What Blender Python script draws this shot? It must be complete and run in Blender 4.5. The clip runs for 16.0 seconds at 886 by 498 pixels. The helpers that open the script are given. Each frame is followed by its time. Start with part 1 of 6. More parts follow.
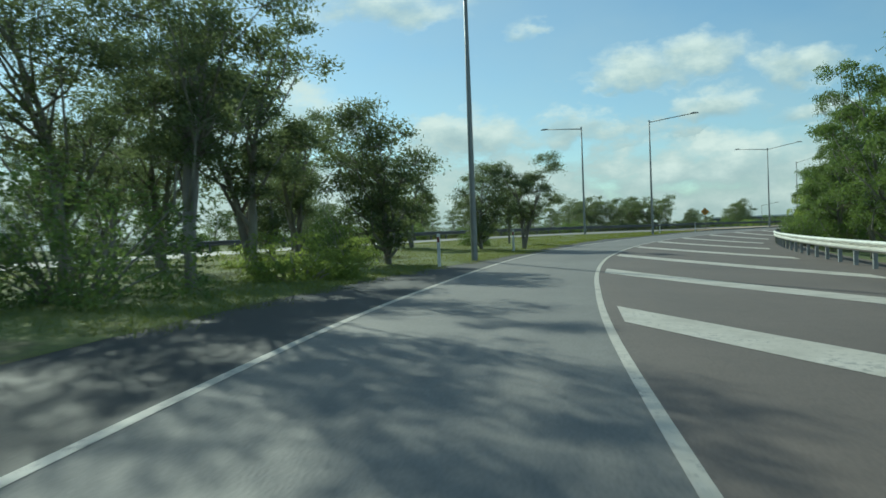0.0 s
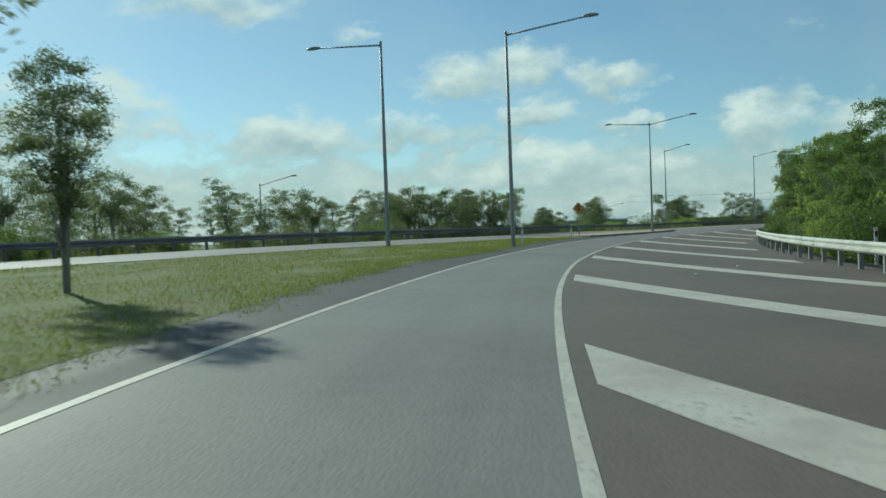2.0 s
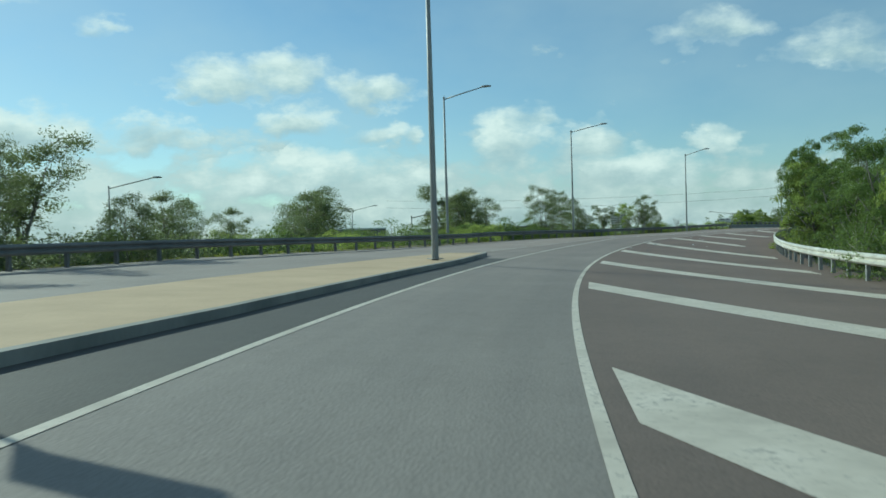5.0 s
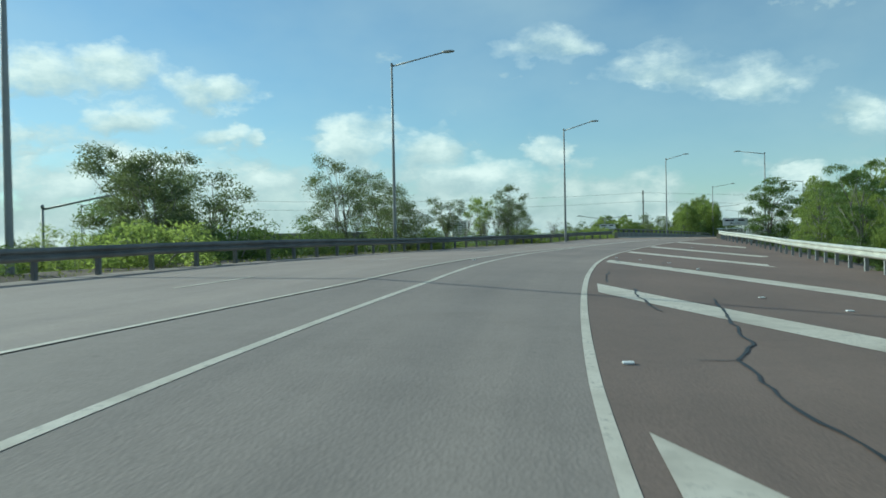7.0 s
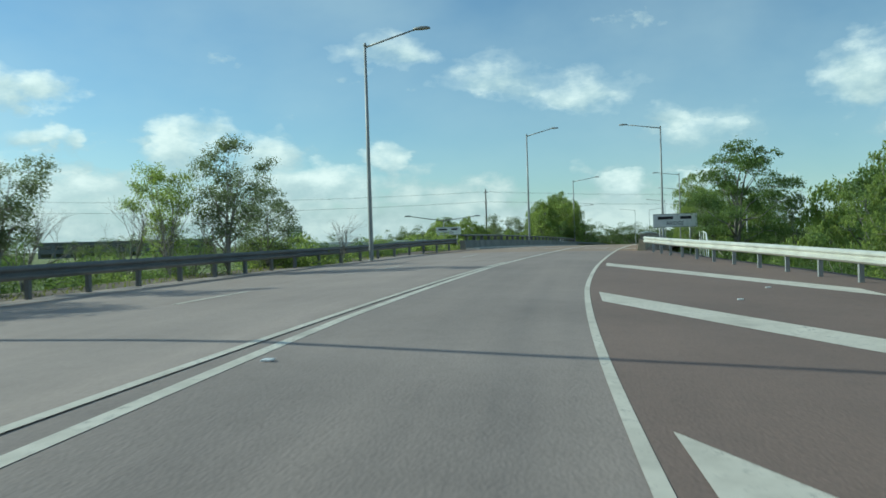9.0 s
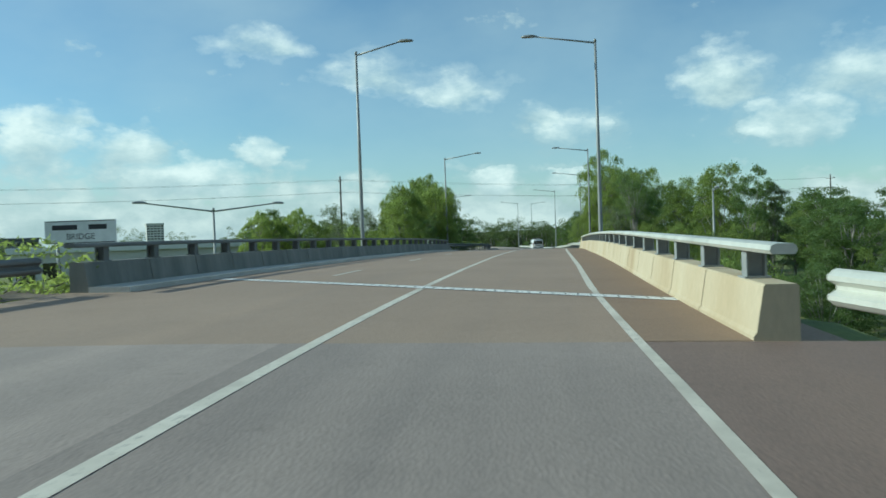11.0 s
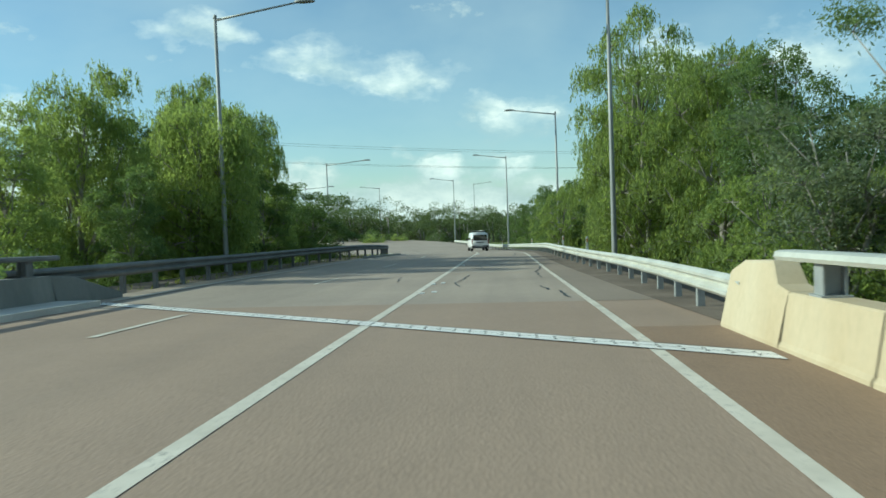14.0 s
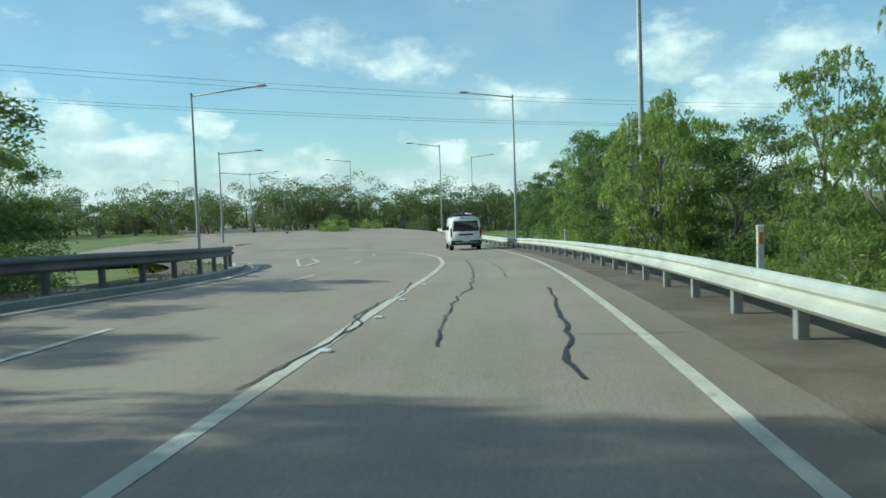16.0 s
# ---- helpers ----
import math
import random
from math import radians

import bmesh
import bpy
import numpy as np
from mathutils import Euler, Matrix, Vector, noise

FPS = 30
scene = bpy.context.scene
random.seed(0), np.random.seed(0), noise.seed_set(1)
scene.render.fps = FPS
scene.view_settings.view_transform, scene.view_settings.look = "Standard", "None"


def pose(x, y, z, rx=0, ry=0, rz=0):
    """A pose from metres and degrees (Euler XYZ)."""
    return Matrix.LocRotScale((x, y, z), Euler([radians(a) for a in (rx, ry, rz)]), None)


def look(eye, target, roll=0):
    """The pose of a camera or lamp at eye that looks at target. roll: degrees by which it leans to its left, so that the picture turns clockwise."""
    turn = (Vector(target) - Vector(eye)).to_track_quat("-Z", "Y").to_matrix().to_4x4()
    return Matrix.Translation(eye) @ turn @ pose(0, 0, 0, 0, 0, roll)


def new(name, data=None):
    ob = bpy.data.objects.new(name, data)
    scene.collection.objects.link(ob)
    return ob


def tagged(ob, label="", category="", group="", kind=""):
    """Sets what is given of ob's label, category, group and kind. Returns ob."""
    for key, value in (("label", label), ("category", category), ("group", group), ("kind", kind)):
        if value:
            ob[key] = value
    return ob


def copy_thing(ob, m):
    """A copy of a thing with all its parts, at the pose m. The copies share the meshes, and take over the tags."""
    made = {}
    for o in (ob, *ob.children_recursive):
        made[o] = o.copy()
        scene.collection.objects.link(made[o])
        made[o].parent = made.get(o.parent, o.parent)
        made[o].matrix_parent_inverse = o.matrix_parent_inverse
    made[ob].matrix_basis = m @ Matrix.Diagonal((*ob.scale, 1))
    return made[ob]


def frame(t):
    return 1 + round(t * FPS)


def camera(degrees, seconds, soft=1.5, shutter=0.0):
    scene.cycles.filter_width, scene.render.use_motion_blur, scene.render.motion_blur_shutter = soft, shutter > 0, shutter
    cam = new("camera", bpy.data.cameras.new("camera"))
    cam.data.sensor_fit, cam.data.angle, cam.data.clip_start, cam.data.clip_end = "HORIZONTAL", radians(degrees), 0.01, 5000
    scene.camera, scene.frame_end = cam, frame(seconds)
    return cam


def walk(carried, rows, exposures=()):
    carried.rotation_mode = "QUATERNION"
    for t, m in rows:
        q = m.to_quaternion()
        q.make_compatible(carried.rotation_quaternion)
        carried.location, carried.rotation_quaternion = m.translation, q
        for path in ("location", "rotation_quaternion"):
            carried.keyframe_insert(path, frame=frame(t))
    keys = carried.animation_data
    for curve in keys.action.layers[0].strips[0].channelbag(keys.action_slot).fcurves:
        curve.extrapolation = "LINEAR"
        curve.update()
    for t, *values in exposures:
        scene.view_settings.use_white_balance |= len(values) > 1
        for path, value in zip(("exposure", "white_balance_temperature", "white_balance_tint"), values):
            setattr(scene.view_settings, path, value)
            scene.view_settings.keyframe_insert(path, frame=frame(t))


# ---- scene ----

# ---------------------------------------------------------------- camera
# seconds, x, y, z, yaw, pitch, roll
ROWS = [
    (0, 0.00, 0.00, -0.008, -0.00, -0.80, 2.13),
    (0.5, 1.23, 9.07, 0.066, -3.16, -0.93, 2.17),
    (1, 2.90, 18.08, 0.103, -6.16, -0.92, 2.22),
    (1.5, 5.01, 26.99, 0.171, -9.25, -0.96, 2.07),
    (2, 7.66, 35.88, 0.233, -12.09, -0.98, 2.12),
    (2.5, 10.63, 44.55, 0.309, -14.55, -1.03, 2.09),
    (3, 14.02, 53.25, 0.362, -17.22, -1.07, 1.97),
    (3.5, 17.92, 61.73, 0.431, -19.91, -1.05, 2.09),
    (4, 22.15, 69.92, 0.514, -22.92, -1.01, 1.99),
    (4.5, 26.83, 77.91, 0.588, -26.03, -0.96, 1.83),
    (4.75, 29.30, 81.81, 0.617, -27.54, -0.94, 1.75),
    (5, 31.87, 85.65, 0.638, -29.02, -0.91, 1.67),
    (5.25, 34.53, 89.43, 0.652, -30.46, -0.89, 1.58),
    (5.5, 37.28, 93.14, 0.664, -31.89, -0.87, 1.50),
    (5.75, 40.12, 96.77, 0.674, -33.29, -0.85, 1.41),
    (6, 43.04, 100.34, 0.687, -34.68, -0.82, 1.33),
    (6.25, 46.05, 103.82, 0.704, -36.06, -0.80, 1.26),
    (6.5, 49.13, 107.21, 0.728, -37.44, -0.78, 1.21),
    (6.75, 52.29, 110.51, 0.762, -38.83, -0.75, 1.16),
    (7, 55.53, 113.72, 0.809, -40.22, -0.73, 1.12),
    (7.5, 62.24, 119.87, 0.928, -43.02, -0.68, 1.09),
    (8, 69.00, 125.54, 1.087, -45.93, -0.63, 1.13),
    (8.5, 75.58, 130.54, 1.167, -48.85, -0.60, 1.51),
    (9, 82.60, 135.27, 1.181, -51.63, -0.64, 1.72),
    (9.25, 86.19, 137.54, 1.197, -52.93, -0.68, 1.80),
    (9.5, 89.86, 139.74, 1.222, -54.19, -0.73, 1.86),
    (9.75, 93.58, 141.88, 1.253, -55.40, -0.79, 1.90),
    (10, 97.36, 143.97, 1.289, -56.55, -0.86, 1.93),
    (10.25, 101.19, 146.00, 1.329, -57.64, -0.94, 1.95),
    (10.5, 105.07, 147.97, 1.371, -58.65, -1.02, 1.97),
    (10.75, 109.00, 149.89, 1.414, -59.58, -1.09, 1.98),
    (11, 112.97, 151.76, 1.456, -60.42, -1.16, 1.99),
    (11.25, 116.97, 153.59, 1.495, -61.17, -1.23, 2.00),
    (11.5, 121.01, 155.37, 1.529, -61.82, -1.28, 2.03),
    (12, 129.19, 158.80, 1.593, -62.83, -1.36, 2.08),
    (12.5, 137.61, 162.23, 1.554, -63.41, -1.51, 2.17),
    (13, 146.02, 165.66, 1.498, -63.77, -1.75, 2.29),
    (13.5, 154.48, 169.03, 1.371, -64.01, -1.94, 2.21),
    (14, 162.98, 172.31, 1.230, -64.21, -2.09, 2.11),
    (14.5, 171.39, 175.59, 1.048, -64.34, -2.30, 2.10),
    (15, 179.88, 178.94, 0.821, -64.38, -2.55, 2.05),
    (15.5, 188.49, 182.37, 0.603, -64.25, -2.70, 2.00),
    (16, 197.14, 185.74, 0.449, -63.84, -3.08, 2.06),
]
cam = camera(57.8, 16.0, soft=1.6, shutter=0.1)
walk(cam, [(t, pose(x, y, z, 90 + pitch, roll, yaw)) for t, x, y, z, yaw, pitch, roll in ROWS],
     exposures=[(0, -0.25, 5850, -14), (2.5, -0.33, 5850, -15), (4.5, -0.2, 5750, -16), (7, -0.03, 5700, -14), (9, 0.0, 5700, -13), (11.5, -0.02, 5600, -13), (14, 0.2, 5900, -15), (16, 0.21, 5700, -15)])

# ---------------------------------------------------------------- sun and sky
TO_SUN = Vector((-0.345, 0.818, 0.468)).normalized()
SUN_AZ = math.atan2(TO_SUN.x, TO_SUN.y)
sun_data = bpy.data.lights.new("sun", "SUN")
sun_data.energy, sun_data.angle, sun_data.color = 4.2, radians(0.6), (1.0, 0.93, 0.82)
sun = new("sun", sun_data)
sun.matrix_world = look((0, 0, 60), (-TO_SUN.x, -TO_SUN.y, 60 - TO_SUN.z))


class Nodes:
    """Short hand for node trees."""
    def __init__(self, tree):
        self.t = tree
        tree.nodes.clear()

    def n(self, kind, **inputs):
        node = self.t.nodes.new(kind)
        for k, v in inputs.items():
            node.inputs[k.replace("_", " ")].default_value = v
        return node

    def l(self, a, b):
        self.t.links.new(a, b)

    def math(self, op, a, b=0.5, clamp=False):
        m = self.t.nodes.new("ShaderNodeMath")
        m.operation, m.use_clamp = op, clamp
        for i, v in enumerate((a, b)):
            if isinstance(v, (int, float)):
                m.inputs[i].default_value = v
            else:
                self.l(v, m.inputs[i])
        return m.outputs[0]

    def ramp(self, fac, stops):
        r = self.t.nodes.new("ShaderNodeValToRGB")
        el = r.color_ramp.elements
        while len(el) < len(stops):
            el.new(0.5)
        for e, (p, c) in zip(el, stops):
            e.position, e.color = p, (*c, 1) if len(c) == 3 else c
        self.l(fac, r.inputs[0])
        return r.outputs[0]

    def mix(self, fac, a, b, blend="MIX"):
        m = self.t.nodes.new("ShaderNodeMix")
        m.data_type, m.blend_type = "RGBA", blend
        for sock, v in ((m.inputs[0], fac), (m.inputs[6], a), (m.inputs[7], b)):
            if isinstance(v, (int, float)):
                sock.default_value = v
            elif isinstance(v, tuple):
                sock.default_value = (*v, 1)
            else:
                self.l(v, sock)
        return m.outputs[2]


def build_world():
    world = bpy.data.worlds.new("sky")
    scene.world = world
    world.use_nodes = True
    k = Nodes(world.node_tree)
    sky = k.n("ShaderNodeTexSky")
    sky.sky_type, sky.sun_disc = "NISHITA", False
    sky.sun_elevation, sky.sun_rotation = math.asin(TO_SUN.z), SUN_AZ
    sky.air_density, sky.dust_density, sky.ozone_density = 1.0, 0.25, 1.0
    co = k.n("ShaderNodeTexCoord")
    sep = k.n("ShaderNodeSeparateXYZ")
    k.l(co.outputs["Generated"], sep.inputs[0])
    x, y, z = sep.outputs
    el = k.math("MULTIPLY", k.math("ARCSINE", z), 57.2958)
    # azimuth to the right of +y, in degrees
    az = k.math("MULTIPLY", k.math("ARCTAN2", x, y), 57.2958)
    pos = k.n("ShaderNodeCombineXYZ")
    k.l(k.math("MULTIPLY", az, 0.1), pos.inputs[0])
    k.l(k.math("MULTIPLY", el, 0.17), pos.inputs[1])
    puff = k.n("ShaderNodeTexNoise", Scale=3.4, Detail=9.0, Roughness=0.56)
    k.l(pos.outputs[0], puff.inputs["Vector"])
    wide = k.n("ShaderNodeTexNoise", Scale=1.3, Detail=8.0, Roughness=0.6)
    k.l(pos.outputs[0], wide.inputs["Vector"])
    hue = k.n("ShaderNodeSeparateColor")
    k.l(puff.outputs["Color"], hue.inputs[0])
    # billows push the outline of each cloud about
    az2 = k.math("ADD", az, k.math("MULTIPLY", k.math("SUBTRACT", hue.outputs[0], 0.5), 6.0))
    el2 = k.math("ADD", el, k.math("MULTIPLY", k.math("SUBTRACT", hue.outputs[1], 0.5), 3.6))
    wob = k.math("SUBTRACT", wide.outputs[0], 0.5)
    lump = k.math("SUBTRACT", hue.outputs[2], 0.5)
    total, weight, high = None, None, None
    for a, e, ra, re, s in CLOUDS_WEST + CLOUDS_EAST:
        da = k.math("DIVIDE", k.math("SUBTRACT", az2, a), ra)
        de = k.math("DIVIDE", k.math("SUBTRACT", el2, e), re)
        flat = k.math("MAXIMUM", de, k.math("MULTIPLY", de, -1.5))
        r2 = k.math("ADD", k.math("MULTIPLY", da, da), k.math("MULTIPLY", flat, flat))
        m = k.math("MULTIPLY", k.math("SUBTRACT", 1.0, r2), s)
        w = k.math("MAXIMUM", m, 0.001)
        wd = k.math("MULTIPLY", w, de)
        total = m if total is None else k.math("MAXIMUM", total, m)
        weight = w if weight is None else k.math("ADD", weight, w)
        high = wd if high is None else k.math("ADD", high, wd)
    total = k.math("MAXIMUM", total, -1.2)
    rise = k.math("DIVIDE", high, weight)
    shape = k.math("ADD", total, k.math("ADD", k.math("MULTIPLY", wob, 2.4), k.math("MULTIPLY", lump, 2.0)))
    cum = k.ramp(k.math("ADD", k.math("MULTIPLY", shape, 0.6), 0.3), [(0.08, (0, 0, 0)), (0.38, (0.2, 0.2, 0.2)), (0.66, (0.6, 0.6, 0.6)), (1.0, (0.93, 0.93, 0.93))])
    # a bank of far cloud along the horizon, thinning upwards
    reach = k.math("SUBTRACT", 9.5, k.math("MULTIPLY", k.math("SUBTRACT", az, 25.0, clamp=False), 0.09))
    low = k.math("SUBTRACT", 1.0, k.math("DIVIDE", el, k.math("MAXIMUM", reach, 5.0)), clamp=True)
    base = k.math("MULTIPLY", k.math("SUBTRACT", 1.0, k.math("DIVIDE", el, 2.5), clamp=True), 0.3)
    bank = k.ramp(k.math("ADD", k.math("ADD", base, k.math("MULTIPLY", low, 0.98)), k.math("ADD", k.math("MULTIPLY", wob, 1.6), k.math("MULTIPLY", lump, 1.2))),
                  [(0.30, (0, 0, 0)), (0.62, (0.8, 0.8, 0.8)), (0.95, (0.95, 0.95, 0.95))])
    # thin high veil
    veil_n = k.n("ShaderNodeTexNoise", Scale=0.5, Detail=5.0, Roughness=0.55)
    k.l(pos.outputs[0], veil_n.inputs["Vector"])
    veil = k.ramp(veil_n.outputs[0], [(0.3, (0.05, 0.05, 0.05)), (0.75, (0.40, 0.40, 0.40))])
    # sunlit tops, greyer undersides
    lit = k.math("ADD", k.math("MULTIPLY", rise, 0.42), k.math("ADD", k.math("MULTIPLY", lump, 1.5), k.math("MULTIPLY", wob, 0.5)))
    under = k.ramp(k.math("ADD", lit, 0.5), [(0.15, (5.0, 5.8, 6.1)), (0.5, (6.9, 7.5, 7.5)), (0.85, (9.3, 9.4, 9.1))])
    tone = k.mix(1.0, sky.outputs[0], (0.82, 0.96, 1.08), "MULTIPLY")
    far_tone = k.ramp(k.math("ADD", k.math("ADD", k.math("MULTIPLY", lump, 1.5), k.math("MULTIPLY", wob, 1.2)), 0.55), [(0.2, (4.3, 5.1, 5.4)), (0.5, (5.7, 6.3, 6.4)), (0.8, (7.5, 7.8, 7.6))])
    col = k.mix(veil, tone, (6.6, 7.3, 7.4))
    col = k.mix(bank, col, far_tone)
    col = k.mix(cum, col, under)
    bg = k.n("ShaderNodeBackground", Strength=0.10)
    k.l(col, bg.inputs[0])
    out = k.n("ShaderNodeOutputWorld")
    k.l(bg.outputs[0], out.inputs[0])


# azimuth, elevation, half width, half height, weight
CLOUDS_WEST = [
    (14.5, 10.6, 3.91, 1.88, 1.3), (18.3, 11.2, 3.91, 1.88, 1.3), (24.7, 10.2, 2.99, 1.56, 1.2), (19.3, 8, 2.88, 1.5, 1.3), (24.7, 7, 2.53, 1.12, 1), (27, 6.8, 1.03, 1.12, 1),
    (2, 6.9, 5.29, 2, 1.6), (9.4, 7, 3.79, 1.75, 1.55), (34, 6.2, 3.1, 2.5, 1.35), (39, 5.6, 3.22, 2.38, 1.35), (43, 4, 4.6, 1.75, 1.1), (47.9, 13.1, 3.1, 1.38, 0.6), (47.7, 5.6, 1.38, 1.38, 1),
]
CLOUDS_EAST = [
    (56.2, 11, 3.22, 1.5, 0.5), (61.4, 9.9, 3.45, 1.62, 0.6), (67.4, 7.8, 1.61, 1, 0.65), (69.7, 6.5, 2.76, 1.38, 0.4), (80.1, 9.3, 3.33, 2.5, 1.15), (88.4, 9.0, 4.0, 2.8, 0.85), (84.5, 6.5, 3.4, 2.1, 0.85),
    (35.3, 8, 2.07, 1, 0.8), (64, 3.5, 2.3, 1.38, 0.9), (69, 3.4, 1.84, 1.12, 0.8), (-3.5, 15.7, 5.75, 1.75, 0.9), (-13, 8, 7.19, 3.12, 1), (5.9, 13.9, 1.61, 1, 0.7), (20, 4.3, 9.77, 2.12, 1),
]
build_world()


# ---------------------------------------------------------------- materials
def base_nodes(name):
    m = bpy.data.materials.new(name)
    m.use_nodes = True
    k = Nodes(m.node_tree)
    bsdf = k.n("ShaderNodeBsdfPrincipled")
    out = k.n("ShaderNodeOutputMaterial")
    k.l(bsdf.outputs[0], out.inputs[0])
    return m, k, bsdf


def surface(name, stops, scale=1.0, fine=40.0, fine_amount=0.35, rough=0.85, metal=0.0, bump=0.15, coords="Object", stretch=None, island=0.0):
    """A surface whose colour drifts between stops over large patches, with fine grain and relief."""
    m, k, b = base_nodes(name)
    co = k.n("ShaderNodeTexCoord")
    vec = co.outputs[coords]
    if stretch:
        mp = k.n("ShaderNodeMapping")
        mp.inputs["Scale"].default_value = stretch
        k.l(vec, mp.inputs[0])
        vec = mp.outputs[0]
    n1 = k.n("ShaderNodeTexNoise", Scale=scale, Detail=6.0, Roughness=0.6)
    n2 = k.n("ShaderNodeTexNoise", Scale=fine, Detail=4.0, Roughness=0.65)
    k.l(vec, n1.inputs["Vector"]), k.l(vec, n2.inputs["Vector"])
    f = n1.outputs[0]
    if island:
        info = k.n("ShaderNodeObjectInfo")
        f = k.math("ADD", f, k.math("MULTIPLY", k.math("SUBTRACT", info.outputs["Random"], 0.5), island))
    col = k.ramp(f, stops)
    g = k.math("ADD", k.math("MULTIPLY", n2.outputs[0], 2 * fine_amount), 1 - fine_amount)
    comb = k.n("ShaderNodeCombineColor")
    for i in range(3):
        k.l(g, comb.inputs[i])
    k.l(k.mix(1.0, col, comb.outputs[0], "MULTIPLY"), b.inputs["Base Color"])
    k.l(k.math("ADD", k.math("MULTIPLY", n1.outputs[0], 0.2), rough - 0.1), b.inputs["Roughness"])
    b.inputs["Metallic"].default_value = metal
    if bump:
        bp = k.n("ShaderNodeBump", Strength=bump, Distance=0.02)
        k.l(n2.outputs[0], bp.inputs["Height"])
        k.l(bp.outputs[0], b.inputs["Normal"])
    return m


def plain(name, color, rough=0.6, metal=0.0, coat=0.0):
    m, k, b = base_nodes(name)
    n1 = k.n("ShaderNodeTexNoise", Scale=3.0, Detail=5.0)
    co = k.n("ShaderNodeTexCoord")
    k.l(co.outputs["Object"], n1.inputs["Vector"])
    lo, hi = tuple(c * 0.85 for c in color), tuple(min(1, c * 1.12) for c in color)
    k.l(k.ramp(n1.outputs[0], [(0.3, lo), (0.7, hi)]), b.inputs["Base Color"])
    b.inputs["Roughness"].default_value, b.inputs["Metallic"].default_value = rough, metal
    b.inputs["Coat Weight"].default_value = coat
    return m


def foliage(name, dark, light, trans=0.35):
    m = bpy.data.materials.new(name)
    m.use_nodes = True
    k = Nodes(m.node_tree)
    geo = k.n("ShaderNodeNewGeometry")
    info = k.n("ShaderNodeObjectInfo")
    n = k.n("ShaderNodeTexNoise", Scale=0.55, Detail=3.0)
    co = k.n("ShaderNodeTexCoord")
    k.l(co.outputs["Object"], n.inputs["Vector"])
    f = k.math("ADD", k.math("MULTIPLY", geo.outputs["Random Per Island"], 0.55), k.math("MULTIPLY", n.outputs[0], 0.6))
    f = k.math("ADD", f, k.math("MULTIPLY", k.math("SUBTRACT", info.outputs["Random"], 0.5), 0.3))
    mid = tuple((a + b) / 2 for a, b in zip(dark, light))
    col = k.ramp(f, [(0.15, dark), (0.55, mid), (0.95, light)])
    d = k.n("ShaderNodeBsdfPrincipled", Roughness=0.55)
    d.inputs["Specular IOR Level"].default_value = 0.35
    k.l(col, d.inputs["Base Color"])
    t = k.n("ShaderNodeBsdfTranslucent")
    k.l(k.mix(0.5, col, (light[0] * 1.6, light[1] * 1.5, light[2] * 0.8)), t.inputs[0])
    mx = k.n("ShaderNodeMixShader", Fac=trans)
    k.l(d.outputs[0], mx.inputs[1]), k.l(t.outputs[0], mx.inputs[2])
    out = k.n("ShaderNodeOutputMaterial")
    k.l(mx.outputs[0], out.inputs[0])
    return m


def asphalt(name, dark, light, tracks=0.25, browner=False):
    """Worn asphalt: patches, streaks along the lane, stains and stone grain; browner stone towards the bridge."""
    m, k, b = base_nodes(name)
    co = k.n("ShaderNodeTexCoord")
    mp = k.n("ShaderNodeMapping")
    mp.inputs["Scale"].default_value = (1.3, 0.05, 1)
    k.l(co.outputs["UV"], mp.inputs[0])
    patch = k.n("ShaderNodeTexNoise", Scale=0.22, Detail=5.0, Roughness=0.6)
    streak = k.n("ShaderNodeTexNoise", Scale=1.0, Detail=5.0, Roughness=0.65)
    mid = k.n("ShaderNodeTexNoise", Scale=3.2, Detail=6.0, Roughness=0.75)
    grain = k.n("ShaderNodeTexVoronoi", Scale=38.0)
    for n in (patch, mid, grain):
        k.l(co.outputs["Object"], n.inputs["Vector"])
    k.l(mp.outputs[0], streak.inputs["Vector"])
    f = k.math("ADD", k.math("MULTIPLY", patch.outputs[0], 0.45), k.math("ADD", k.math("MULTIPLY", streak.outputs[0], tracks + 0.2), k.math("MULTIPLY", mid.outputs[0], 0.25)))
    mean = tuple((p + q) / 2 for p, q in zip(dark, light))
    col = k.ramp(f, [(0.3, dark), (0.5, mean), (0.72, light)])
    if browner:
        run = k.n("ShaderNodeSeparateXYZ")
        k.l(co.outputs["UV"], run.inputs[0])
        far = k.math("DIVIDE", k.math("SUBTRACT", run.outputs[1], 70.0), 90.0, clamp=True)
        col = k.mix(far, col, k.mix(1.0, col, (1.16, 1.0, 0.96), "MULTIPLY"))
    spots = k.ramp(mid.outputs[0], [(0.60, (1, 1, 1)), (0.74, (0.72, 0.72, 0.72))])
    col = k.mix(1.0, col, spots, "MULTIPLY")
    stone = k.ramp(grain.outputs["Distance"], [(0.0, (1.35, 1.33, 1.3)), (0.35, (1.0, 1.0, 1.0)), (0.8, (0.72, 0.72, 0.72))])
    k.l(k.mix(0.45, col, k.mix(1.0, col, stone, "MULTIPLY")), b.inputs["Base Color"])
    k.l(k.math("ADD", k.math("MULTIPLY", streak.outputs[0], 0.3), 0.6), b.inputs["Roughness"])
    b.inputs["Specular IOR Level"].default_value = 0.35
    bp = k.n("ShaderNodeBump", Strength=0.22, Distance=0.01)
    k.l(grain.outputs["Distance"], bp.inputs["Height"])
    k.l(bp.outputs[0], b.inputs["Normal"])
    return m


